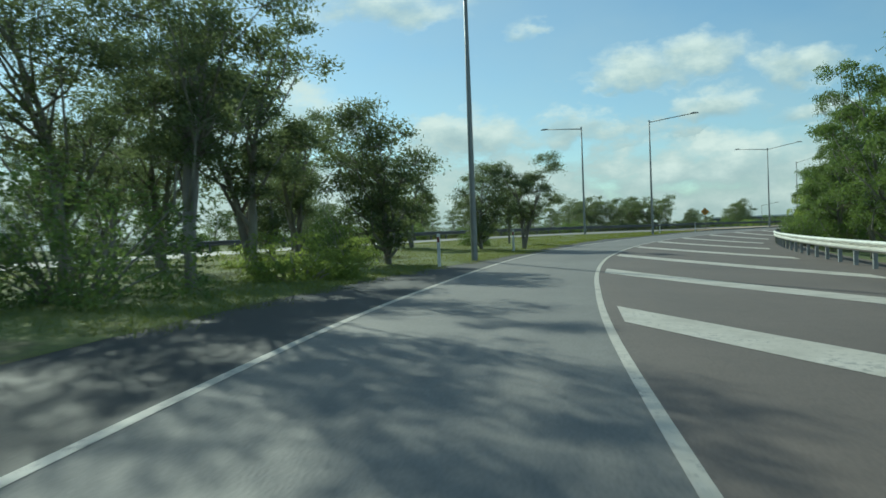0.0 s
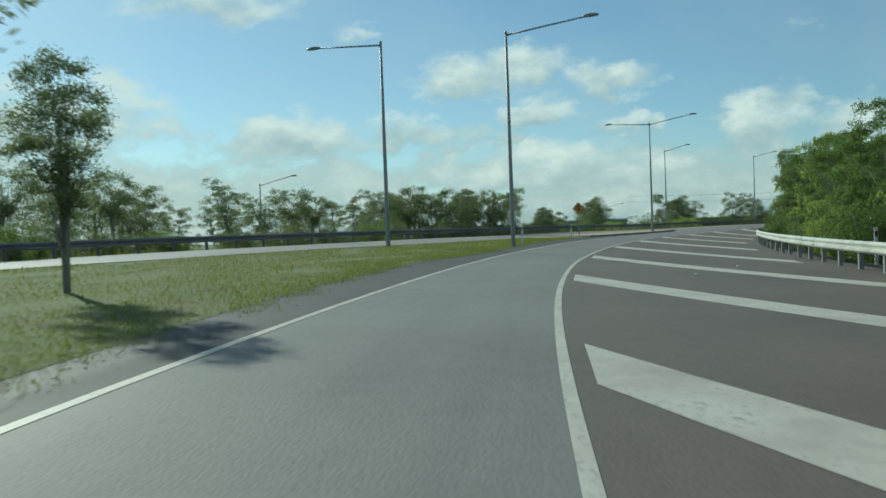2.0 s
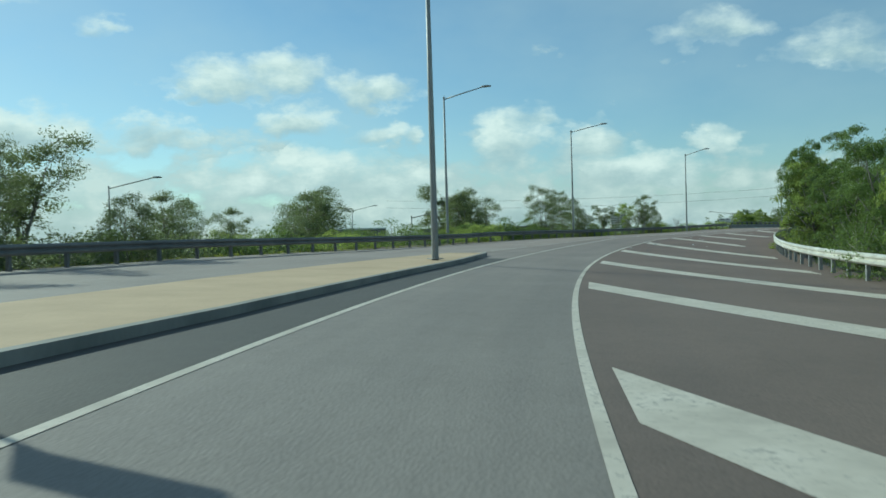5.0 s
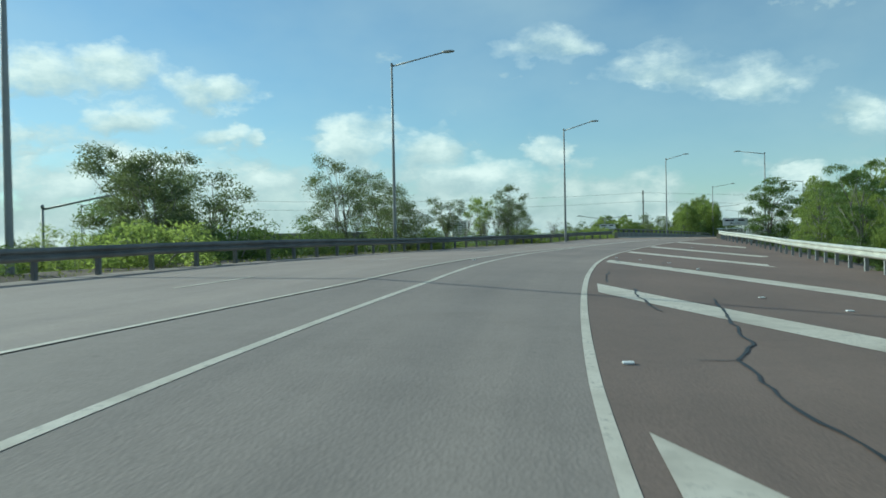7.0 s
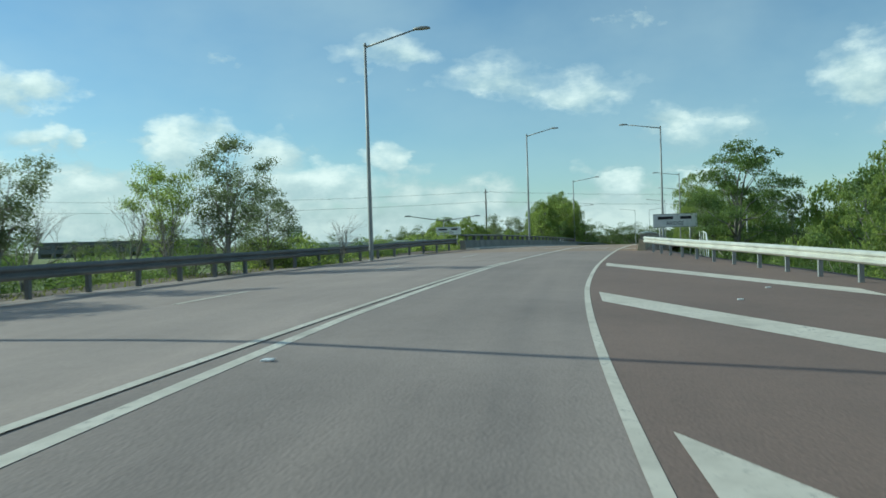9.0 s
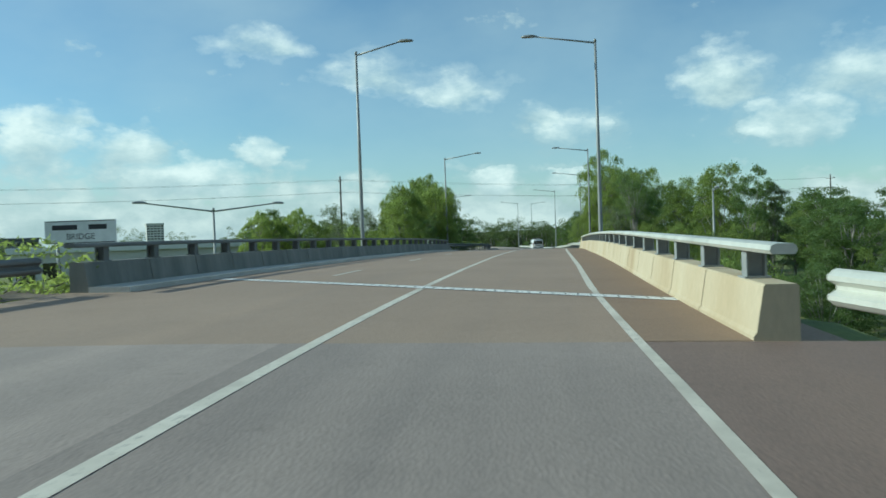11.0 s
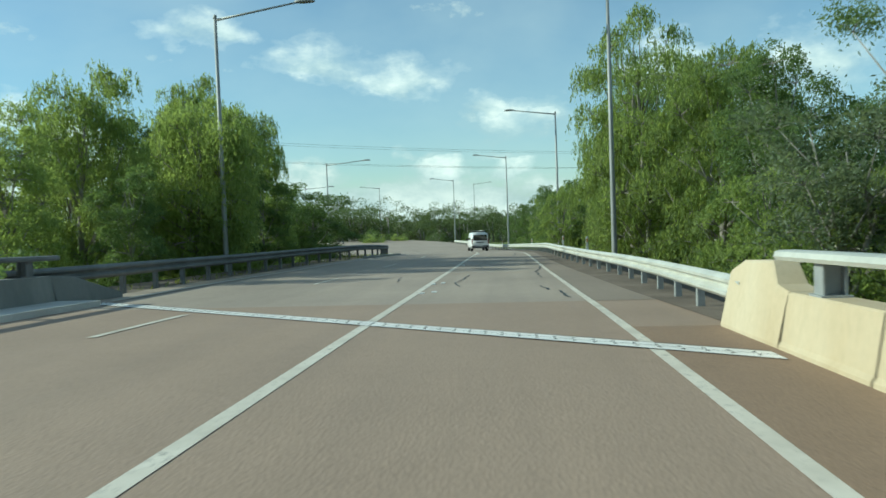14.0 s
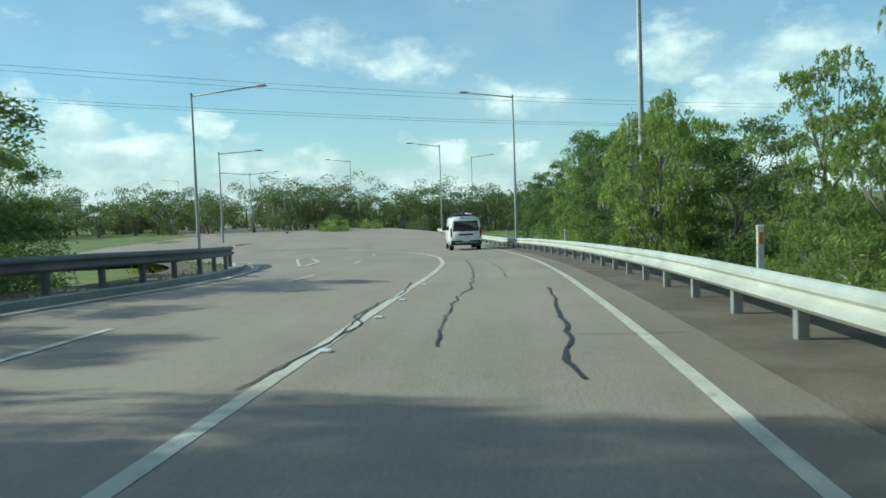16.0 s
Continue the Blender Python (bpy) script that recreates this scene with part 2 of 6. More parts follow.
def worn_paint():
    """Road paint, greyed and chipped so that asphalt shows."""
    m, k, b = base_nodes("line_paint")
    co = k.n("ShaderNodeTexCoord")
    n1 = k.n("ShaderNodeTexNoise", Scale=1.1, Detail=6.0, Roughness=0.65)
    n2 = k.n("ShaderNodeTexNoise", Scale=14.0, Detail=7.0, Roughness=0.75)
    for n in (n1, n2):
        k.l(co.outputs["Object"], n.inputs["Vector"])
    col = k.ramp(n1.outputs[0], [(0.28, (0.42, 0.38, 0.315)), (0.5, (0.60, 0.55, 0.46)), (0.7, (0.72, 0.665, 0.57))])
    wear = k.ramp(k.math("ADD", k.math("MULTIPLY", n2.outputs[0], 0.8), k.math("MULTIPLY", n1.outputs[0], 0.35)), [(0.62, (0, 0, 0)), (0.74, (0.8, 0.8, 0.8))])
    k.l(k.mix(wear, col, (0.13, 0.12, 0.11)), b.inputs["Base Color"])
    b.inputs["Roughness"].default_value = 0.65
    return m


M_LANE = asphalt("lane_asphalt", (0.15, 0.142, 0.131), (0.295, 0.28, 0.256), browner=True)
M_GORE = asphalt("gore_asphalt", (0.127, 0.104, 0.088), (0.225, 0.184, 0.156), 0.1, browner=True)
M_DECK = asphalt("deck_asphalt", (0.25, 0.183, 0.135), (0.38, 0.278, 0.206), 0.15)
M_DECK_SIDE = asphalt("deck_side_asphalt", (0.205, 0.137, 0.09), (0.32, 0.218, 0.145), 0.15)
M_APPROACH = asphalt("approach_asphalt", (0.225, 0.185, 0.148), (0.405, 0.333, 0.268))
M_PALE = asphalt("pale_asphalt", (0.185, 0.174, 0.158), (0.335, 0.316, 0.287), 0.3, browner=True)
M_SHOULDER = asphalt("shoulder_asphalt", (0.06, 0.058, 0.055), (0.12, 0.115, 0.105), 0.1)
M_EDGE = asphalt("edge_asphalt", (0.185, 0.147, 0.115), (0.31, 0.25, 0.198), 0.15)
M_LINE = worn_paint()
M_TAR = surface("tar_seal", [(0.3, (0.012, 0.012, 0.012)), (0.7, (0.03, 0.03, 0.03))], scale=2, fine=40, rough=0.5, bump=0.1)
M_GRASS = surface("grass_ground", [(0.3, (0.075, 0.105, 0.025)), (0.45, (0.125, 0.16, 0.036)), (0.56, (0.165, 0.185, 0.05)), (0.64, (0.165, 0.15, 0.07)), (0.74, (0.12, 0.15, 0.035))], scale=0.42, fine=9, fine_amount=0.5, rough=0.95, bump=0.8)
M_SOIL = surface("verge_gravel", [(0.3, (0.09, 0.07, 0.053)), (0.5, (0.14, 0.108, 0.082)), (0.7, (0.2, 0.158, 0.12))], scale=0.9, fine=35, fine_amount=0.5, rough=0.95, bump=0.6)
M_GRAVEL = surface("edge_gravel", [(0.3, (0.15, 0.14, 0.125)), (0.7, (0.3, 0.28, 0.245))], scale=2.2, fine=30, fine_amount=0.5, rough=0.95, bump=0.6)
# streaked concrete of the left parapet, darkened in colour for its shaded face
M_PARAPET_SHADE = surface("weathered_shaded_parapet", [(0.3, (0.13, 0.135, 0.122)), (0.55, (0.2, 0.2, 0.18)), (0.75, (0.27, 0.265, 0.235))], scale=0.8, fine=18, fine_amount=0.2, rough=0.9, bump=0.2, stretch=(2.2, 2.2, 0.35))
M_STEEL = surface("galvanised_steel", [(0.3, (0.50, 0.50, 0.44)), (0.7, (0.68, 0.68, 0.61))], scale=1.2, fine=25, fine_amount=0.12, rough=0.5, metal=0.35, bump=0.03)
# grimy steel, its backlit shade put into the darker colour
M_RAIL_SHADE = surface("weathered_shaded_rail", [(0.3, (0.11, 0.115, 0.112)), (0.7, (0.2, 0.205, 0.2))], scale=0.8, fine=20, fine_amount=0.2, rough=0.75, metal=0.15, bump=0.05)
M_POSTS = surface("post_steel", [(0.3, (0.25, 0.265, 0.265)), (0.7, (0.38, 0.39, 0.38))], scale=2, fine=20, fine_amount=0.15, rough=0.6, metal=0.3, bump=0.04)
M_POLE = surface("pole_steel", [(0.3, (0.24, 0.25, 0.25)), (0.7, (0.34, 0.35, 0.34))], scale=0.8, fine=18, fine_amount=0.12, rough=0.55, metal=0.3, bump=0.03)
M_CONC = surface("weathered_concrete", [(0.25, (0.34, 0.25, 0.145)), (0.42, (0.45, 0.365, 0.235)), (0.58, (0.5, 0.425, 0.295)), (0.75, (0.54, 0.475, 0.35))], scale=0.45, fine=16, fine_amount=0.16, rough=0.9, bump=0.12, stretch=(1.1, 1.1, 0.5))
M_CONC_GREY = surface("grey_concrete", [(0.3, (0.20, 0.205, 0.19)), (0.7, (0.36, 0.35, 0.32))], scale=0.7, fine=20, fine_amount=0.2, rough=0.9, bump=0.2, stretch=(1, 1, 0.4))
M_KERB = surface("kerb_concrete", [(0.3, (0.42, 0.41, 0.38)), (0.7, (0.58, 0.57, 0.53))], scale=0.7, fine=20, fine_amount=0.2, rough=0.9, bump=0.15)
M_PAVE = surface("island_concrete", [(0.3, (0.44, 0.325, 0.2)), (0.7, (0.58, 0.445, 0.29))], scale=0.5, fine=25, fine_amount=0.2, rough=0.9, bump=0.15)
M_BARK = surface("bark", [(0.3, (0.15, 0.135, 0.115)), (0.7, (0.36, 0.335, 0.29))], scale=2.0, fine=12, fine_amount=0.35, rough=0.95, bump=0.5, stretch=(1, 1, 0.25))
M_GUM = foliage("gum_leaves", (0.06, 0.086, 0.048), (0.185, 0.23, 0.13), 0.5)
M_ACACIA = foliage("acacia_leaves", (0.075, 0.118, 0.038), (0.31, 0.39, 0.14), 0.66)
M_BUSH = foliage("shrub_leaves", (0.045, 0.082, 0.027), (0.185, 0.265, 0.095), 0.48)
M_FARLEAF = foliage("distant_leaves", (0.045, 0.072, 0.03), (0.165, 0.215, 0.09), 0.45)
M_BLADE = foliage("grass_blades", (0.09, 0.13, 0.02), (0.24, 0.27, 0.07), 0.4)
M_WHITE = plain("white_paint", (0.8, 0.8, 0.79), 0.3, 0, 0.5)
M_BLACK = plain("black_plastic", (0.02, 0.02, 0.022), 0.5)
M_GLASS = plain("tinted_glass", (0.012, 0.016, 0.018), 0.06, 0.0, 1.0)
M_RED = plain("tail_lens", (0.2, 0.012, 0.01), 0.25)
M_YELLOW = plain("sign_yellow", (0.46, 0.235, 0.03), 0.5)
M_SIGNWHITE = plain("sign_white", (0.74, 0.75, 0.74), 0.45)
M_SIGNINK = plain("sign_ink", (0.02, 0.02, 0.025), 0.5)
M_PLATE = surface("joint_steel", [(0.3, (0.66, 0.64, 0.6)), (0.7, (0.86, 0.84, 0.8))], scale=2.0, fine=20, fine_amount=0.18, rough=0.6, bump=0.1)
M_ORANGE = plain("reflector_orange", (0.65, 0.25, 0.02), 0.35)
M_RUBBER = plain("rubber", (0.015, 0.015, 0.015), 0.85)


# ---------------------------------------------------------------- mesh helpers
def mesh_from(name, verts, faces, material, smooth=False):
    me = bpy.data.meshes.new(name)
    me.from_pydata([tuple(v) for v in verts], [], faces)
    me.materials.append(material)
    if smooth:
        me.polygons.foreach_set("use_smooth", [True] * len(me.polygons))
    me.update()
    return me


def part(name, me, parent=None, label="", m=None):
    """One mesh object, under a thing where a parent is given."""
    ob = new(name, me)
    if parent is not None:
        ob.parent = parent
    if m is not None:
        ob.matrix_basis = m
    return tagged(ob, label)


def bm_mesh(name, bm, material, smooth=False):
    bmesh.ops.recalc_face_normals(bm, faces=bm.faces[:])
    me = bpy.data.meshes.new(name)
    bm.to_mesh(me)
    bm.free()
    me.materials.append(material)
    if smooth:
        me.polygons.foreach_set("use_smooth", [True] * len(me.polygons))
    return me


def box_bm(sx, sy, sz, at=(0, 0, 0), bevel=0.0, bm=None, rot=None):
    """A box whose base centre stands at 'at'."""
    bm = bm or bmesh.new()
    m = Matrix.Translation(Vector(at) + Vector((0, 0, sz / 2)))
    if rot is not None:
        m = m @ rot
    r = bmesh.ops.create_cube(bm, size=1.0, matrix=m @ Matrix.Diagonal((sx, sy, sz, 1)))
    if bevel:
        es = {e for v in r["verts"] for e in v.link_edges}
        bmesh.ops.bevel(bm, geom=list(es), offset=bevel, segments=2, affect="EDGES", profile=0.6)
    return bm


def tube_arrays(points, radii, sides=8):
    """A tapered tube along points."""
    verts, faces = [], []
    pts = [Vector(p) for p in points]
    for i, (p, r) in enumerate(zip(pts, radii)):
        d = (pts[min(i + 1, len(pts) - 1)] - pts[max(i - 1, 0)]).normalized()
        a = d.orthogonal().normalized() if abs(d.z) < 0.99 else Vector((1, 0, 0))
        b = d.cross(a)
        for j in range(sides):
            an = 2 * math.pi * j / sides
            verts.append(p + a * (r * math.cos(an)) + b * (r * math.sin(an)))
    for i in range(len(pts) - 1):
        for j in range(sides):
            k = (j + 1) % sides
            faces.append((i * sides + j, i * sides + k, (i + 1) * sides + k, (i + 1) * sides + j))
    faces.append(tuple(range(sides))[::-1])
    faces.append(tuple(range((len(pts) - 1) * sides, len(pts) * sides)))
    return verts, faces


def tube(name, points, radii, material, sides=8):
    if isinstance(radii, (int, float)):
        radii = [radii] * len(points)
    v, f = tube_arrays(points, radii, sides)
    return mesh_from(name, v, f, material, True)


# ---------------------------------------------------------------- the road's line
# points of the driven line every 10 m: x, y and the road's height
LINE = [
    (0.00, 0.00, -1.15), (1.36, 9.91, -1.07), (3.25, 19.73, -1.03), (5.68, 29.42, -0.95),
    (8.67, 38.96, -0.88), (12.06, 48.37, -0.81), (15.95, 57.58, -0.74), (20.35, 66.56, -0.66),
    (25.23, 75.29, -0.58), (30.58, 83.74, -0.51), (36.35, 91.90, -0.48), (42.55, 99.75, -0.46),
    (49.16, 107.25, -0.41), (56.19, 114.36, -0.32), (63.61, 121.06, -0.18), (71.35, 127.39, -0.02),
    (79.47, 133.22, 0.04), (87.91, 138.58, 0.07), (96.59, 143.55, 0.14), (105.46, 148.16, 0.24),
    (114.49, 152.46, 0.33), (123.64, 156.50, 0.41), (132.88, 160.31, 0.44), (142.14, 164.09, 0.39),
    (151.42, 167.82, 0.28), (160.74, 171.45, 0.13), (170.06, 175.07, -0.06), (179.36, 178.74, -0.31),
    (188.66, 182.44, -0.54),
]


def build_line():
    p = np.array(LINE)
    # straight on behind the start
    back = p[0] - p[1]
    back[2] = 0
    pts = [p[0] + back * k for k in (8, 7, 6, 5, 4, 3, 2, 1)] + list(p)
    s = [-80 + 10 * i for i in range(len(pts))]
    # a wide bend to the left after the bridge
    at, head = np.array(pts[-1]), math.atan2(p[-1][1] - p[-2][1], p[-1][0] - p[-2][0])
    st = s[-1]
    while st < 520:
        turn = 0.0 if st < 305 else (1 / 250 if st < 420 else 0.0)
        head += turn * 5
        grade = -0.019 if st < 298 else (-0.034 if st < 345 else 0.0)
        at = at + 5 * np.array([math.cos(head), math.sin(head), grade])
        st += 5
        if st % 10 == 0:
            pts.append(at.copy())
            s.append(st)
    s, pts = np.array(s, float), np.array(pts)
    # resample smoothly every metre
    g = np.gradient(pts, s, axis=0)
    q = np.arange(s[0], s[-1], 1.0)
    i = np.clip(np.searchsorted(s, q, side="right") - 1, 0, len(s) - 2)
    dt = (s[i + 1] - s[i])[:, None]
    u = (q - s[i])[:, None] / dt
    out = (2 * u**3 - 3 * u**2 + 1) * pts[i] + (u**3 - 2 * u**2 + u) * dt * g[i] + (3 * u**2 - 2 * u**3) * pts[i + 1] + (u**3 - u**2) * dt * g[i + 1]
    return q, out


LS, LP = build_line()
LT = np.gradient(LP[:, :2], LS, axis=0)
LT /= np.linalg.norm(LT, axis=1)[:, None]


def fall(s):
    """The road's crossfall: banked in the bend, nearly level on the bridge."""
    return np.interp(s, [-80, 0, 25, 45, 80, 100, 125, 145, 165, 185, 206, 225, 240, 260, 290, 320, 360],
                     [-0.0266, -0.0266, -0.0299, -0.0339, -0.0423, -0.0482, -0.055, -0.0568, -0.0437, -0.0301, -0.0158, -0.0048, -0.0035, -0.0088, -0.0125, -0.0083, 0.0])


def cross(s, d):
    """Height of the road's surface over its line: the joining carriageway on the left leans less than the ramp."""
    lean = np.interp(s, [70, 87, 105, 118, 131, 145, 158, 168, 180, 197, 212], [0, -0.013, -0.025, -0.028, -0.042, -0.062, -0.052, -0.048, -0.041, -0.034, 0.0])
    return fall(s) * np.clip(d, -14, 9) + lean * np.clip(-d - 3.3, 0, 9)


def lie(s, d):
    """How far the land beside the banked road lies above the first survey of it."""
    tilt = fall(s) - np.interp(s, [-80, 150, 215, 300, 360], [-0.0154, -0.0154, 0.02, 0.02, 0.0])
    return np.interp(s, [0, 20, 40, 60, 80, 100, 120, 140, 160, 180, 200, 220, 240, 260, 280], [0.01, 0.14, 0.28, 0.34, 0.4, 0.37, 0.24, 0.21, 0.15, 0.11, 0.11, 0.03, -0.12, -0.25, -0.38]) + tilt * np.clip(d, -35, 25)


def rd(s, d, up=0.0):
    """Places s metres along the line, d to its right, up above the road."""
    s, d = np.broadcast_arrays(np.asarray(s, float), np.asarray(d, float))
    x, y, z = (np.interp(s, LS, LP[:, i]) for i in range(3))
    tx, ty = np.interp(s, LS, LT[:, 0]), np.interp(s, LS, LT[:, 1])
    return np.stack([x + ty * d, y - tx * d, z + cross(s, d) + up], -1)


def heading(s):
    """The road's heading, degrees about z from +y."""
    return math.degrees(math.atan2(-np.interp(s, LS, LT[:, 0]), np.interp(s, LS, LT[:, 1])))


def sd_of(x, y):
    """Station and offset of places in the plan."""
    p = np.stack([np.ravel(x), np.ravel(y)], -1)
    s, d = np.empty(len(p)), np.empty(len(p))
    for a in range(0, len(p), 4000):
        q = p[a:a + 4000]
        k = ((q[:, None] - LP[None, ::2, :2]) ** 2).sum(-1).argmin(1) * 2
        v = q - LP[k, :2]
        s[a:a + 4000] = LS[k] + (v * LT[k]).sum(1)
        d[a:a + 4000] = v[:, 0] * LT[k, 1] - v[:, 1] * LT[k, 0]
    return s, d


def table(*pairs):
    ss, dd = [p[0] for p in pairs], [p[1] for p in pairs]
    return lambda s: np.interp(s, ss, dd)


def strip(name, s0, s1, left, right, up, material, step=2.0, cols=2, thick=0.0, parent=None):
    """A ribbon along the road between two offsets."""
    n = max(2, int(round((s1 - s0) / step)) + 1)
    ss = np.linspace(s0, s1, n)
    lo = left(ss) if callable(left) else np.full(n, left)
    hi = right(ss) if callable(right) else np.full(n, right)
    verts = np.concatenate([rd(ss, lo + (hi - lo) * c / (cols - 1), up) for c in range(cols)])
    faces = [(c * n + i, (c + 1) * n + i, (c + 1) * n + i + 1, c * n + i + 1) for c in range(cols - 1) for i in range(n - 1)]
    verts = list(map(tuple, verts))
    if thick:
        base = len(verts)
        verts += [(x, y, z - thick) for x, y, z in verts]
        edge = [0 * n + i for i in range(n)], [(cols - 1) * n + i for i in range(n)]
        for i in range(n - 1):
            a, b = edge[0][i], edge[0][i + 1]
            faces.append((a, b, b + base, a + base))
            a, b = edge[1][i + 1], edge[1][i]
            faces.append((a, b, b + base, a + base))
        for end in (0, n - 1):
            row = [c * n + end for c in range(cols)]
            for a, b in zip(row, row[1:]):
                faces.append((a, a + base, b + base, b))
    me = mesh_from(name, verts, faces, material)
    # offset and station, for surfaces that run with the road
    dd = np.tile(np.concatenate([lo + (hi - lo) * c / (cols - 1) for c in range(cols)]), 2)
    st = np.tile(np.tile(ss, cols), 2)
    uv = me.uv_layers.new(name="along")
    vi = np.empty(len(me.loops), np.int32)
    me.loops.foreach_get("vertex_index", vi)
    uv.data.foreach_set("uv", np.stack([dd[vi], st[vi]], -1).astype(np.float32).ravel())
    return part(name, me, parent)


# offsets along the road
R_LINE = table((-80, 0.9), (0, 0.66), (15, 0.58), (30, 0.32), (42, 0.22), (52, 0.16), (61, 0.14), (70, 0.24), (80, 0.33), (90, 0.38), (110, 0.42), (135, 0.40), (150, 0.55), (165, 0.54),
               (180, 0.66), (195, 0.98), (204, 1.1), (213, 1.13), (222, 1.23), (240, 1.36), (270, 1.39), (290, 1.38), (303, 1.33), (330, 1.38), (520, 1.42))
L_LINE = table((-80, -2.4), (0, -2.5), (15, -2.64), (30, -2.95), (42, -3.0), (52, -2.92), (60, -2.9), (75, -2.84), (86, -2.74), (101, -2.7), (112, -2.68), (122, -2.62), (135, -2.53), (144, -2.36),
               (150, -2.42), (160, -2.54), (174, -2.6), (188, -2.35), (200, -2.1), (213, -1.92), (225, -1.82), (240, -1.84), (276, -1.86), (300, -1.66), (315, -1.72), (322, -2.0), (330, -2.9), (338, -4.6), (346, -7.4), (352, -10))
M_LINE_D = table((98, -7.7), (107, -7.0), (118, -6.0), (126, -5.2), (134.8, -4.4), (143, -3.58), (150, -3.3), (157, -3.12), (166, -3.0), (175, -2.8), (185, -2.57), (192, -2.4))
RAIL_R = table((-60, 7.6), (24, 7.45), (88, 7.28), (125, 7.7), (152, 8.2), (165, 8.1), (175, 7.5), (183, 6.6), (188.5, 5.65), (191, 5.1), (198, 3.7), (206, 2.4))
FAR_EDGE = table((-80, -33), (40, -25.5), (76, -18.4), (90, -16.0), (105, -14.2), (118, -13.2), (131, -12.0), (145, -10.8), (155, -10.1), (165, -10.2), (180, -10.2), (193, -10.0), (205, -8.9),
                 (215, -7.9), (237, -7.75), (263, -7.9), (275, -8.2), (287, -7.8), (299, -6.85), (304, -6.6), (308, -6.72), (312.4, -7.25), (316.4, -8.2), (320, -9.4), (325, -11.5), (330, -15))
NEAR_EDGE = table((-80, -24), (40, -18.5), (60, -13.4), (70, -11.7), (77, -10.4), (84, -9.3), (88, -8.7), (94, -8.25), (99, -7.65), (108, -7.4), (118, -6.6), (127, -5.4))
GRASS_EDGE = table((-80, -4.8), (0, -4.8), (18, -4.6), (28, -3.8), (36, -3.6), (40, -3.87), (51, -4.4), (61, -4.7), (65, -4.25), (70, -4.05), (75, -4.3), (90, -4.85), (96, -5.0))
BASE_R = table((206, 2.15), (216, 2.22), (222, 2.28), (232, 2.38), (240, 2.43), (250, 2.52), (262, 2.45))
BASE_L = table((213, -8.5), (237, -8.3), (267, -8.5))

# ---------------------------------------------------------------- ground
def natural(s, d):
    """The land's height away from the road."""
    left = np.interp(s, [-80, 80, 130, 200, 270, 310, 400], [-1.2, -1.2, -2.2, -4.8, -4.8, -2.5, -2.1])
    right = np.interp(s, [-80, 60, 130, 200, 270, 310, 400], [-1.6, -1.8, -2.6, -5.0, -5.0, -2.4, -3.4])
    return np.where(d < 0, left, right) + lie(s, d)


def ground_height(x, y):
    s, d = sd_of(x, y)
    zr = np.interp(s, LS, LP[:, 2])
    dl, dr = FAR_EDGE(s) - 2.2, np.where(s < 206, RAIL_R(s), np.interp(s, [206, 262, 300, 330, 520], [2.8, 2.6, 2.7, 2.9, 2.9])) + 1.4
    over = np.maximum(np.maximum(dl - d, d - dr), 0)
    nat = natural(s, d)
    bridge = (s > 214) & (s < 262)
    z = np.where(zr - 0.35 > nat, np.maximum(nat, zr - 0.35 - over / 2.2), nat)
    z = np.where(over > 0, z, np.where(bridge, nat, zr - 0.35 + cross(s, d)))
    bump = 0.12 * np.sin(np.ravel(x) * 0.21) * np.sin(np.ravel(y) * 0.17) + 0.06 * np.sin(np.ravel(x) * 0.63 + 1) * np.sin(np.ravel(y) * 0.71)
    far = np.clip((np.hypot(np.ravel(x) - 120, np.ravel(y) - 130) - 300) / 400, 0, 1)
    z = z * (1 - far) + (-2.6) * far
    return z + bump * np.clip(over / 3, 0, 1)


def gz(x, y):
    return float(ground_height(np.array([x]), np.array([y]))[0])


def build_ground():
    def axis(lo, hi):
        mid = np.arange(lo, hi + 0.1, 2.5)
        out = [hi + 4 * 1.45 ** k for k in range(1, 19)]
        inn = [lo - 4 * 1.45 ** k for k in range(1, 19)][::-1]
        return np.array(inn + list(mid) + out)
    ax, ay = axis(-60, 330), axis(-60, 300)
    xx, yy = np.meshgrid(ax, ay)
    z = ground_height(xx, yy)
    nx, ny = len(ax), len(ay)
    verts = np.stack([xx.ravel(), yy.ravel(), z], -1)
    i = np.arange(nx - 1)[None] + nx * np.arange(ny - 1)[:, None]
    i = i.ravel()
    faces = np.stack([i, i + 1, i + nx + 1, i + nx], -1).tolist()
    ob = part("ground", mesh_from("ground", verts, faces, M_GRASS, True))
    tagged(ob, "rough grass land with dry patches round the road", "ground", kind="structure")


build_ground()


# ---------------------------------------------------------------- road surfaces
def setting(ob, label, category):
    return tagged(ob, label, category, kind="structure")


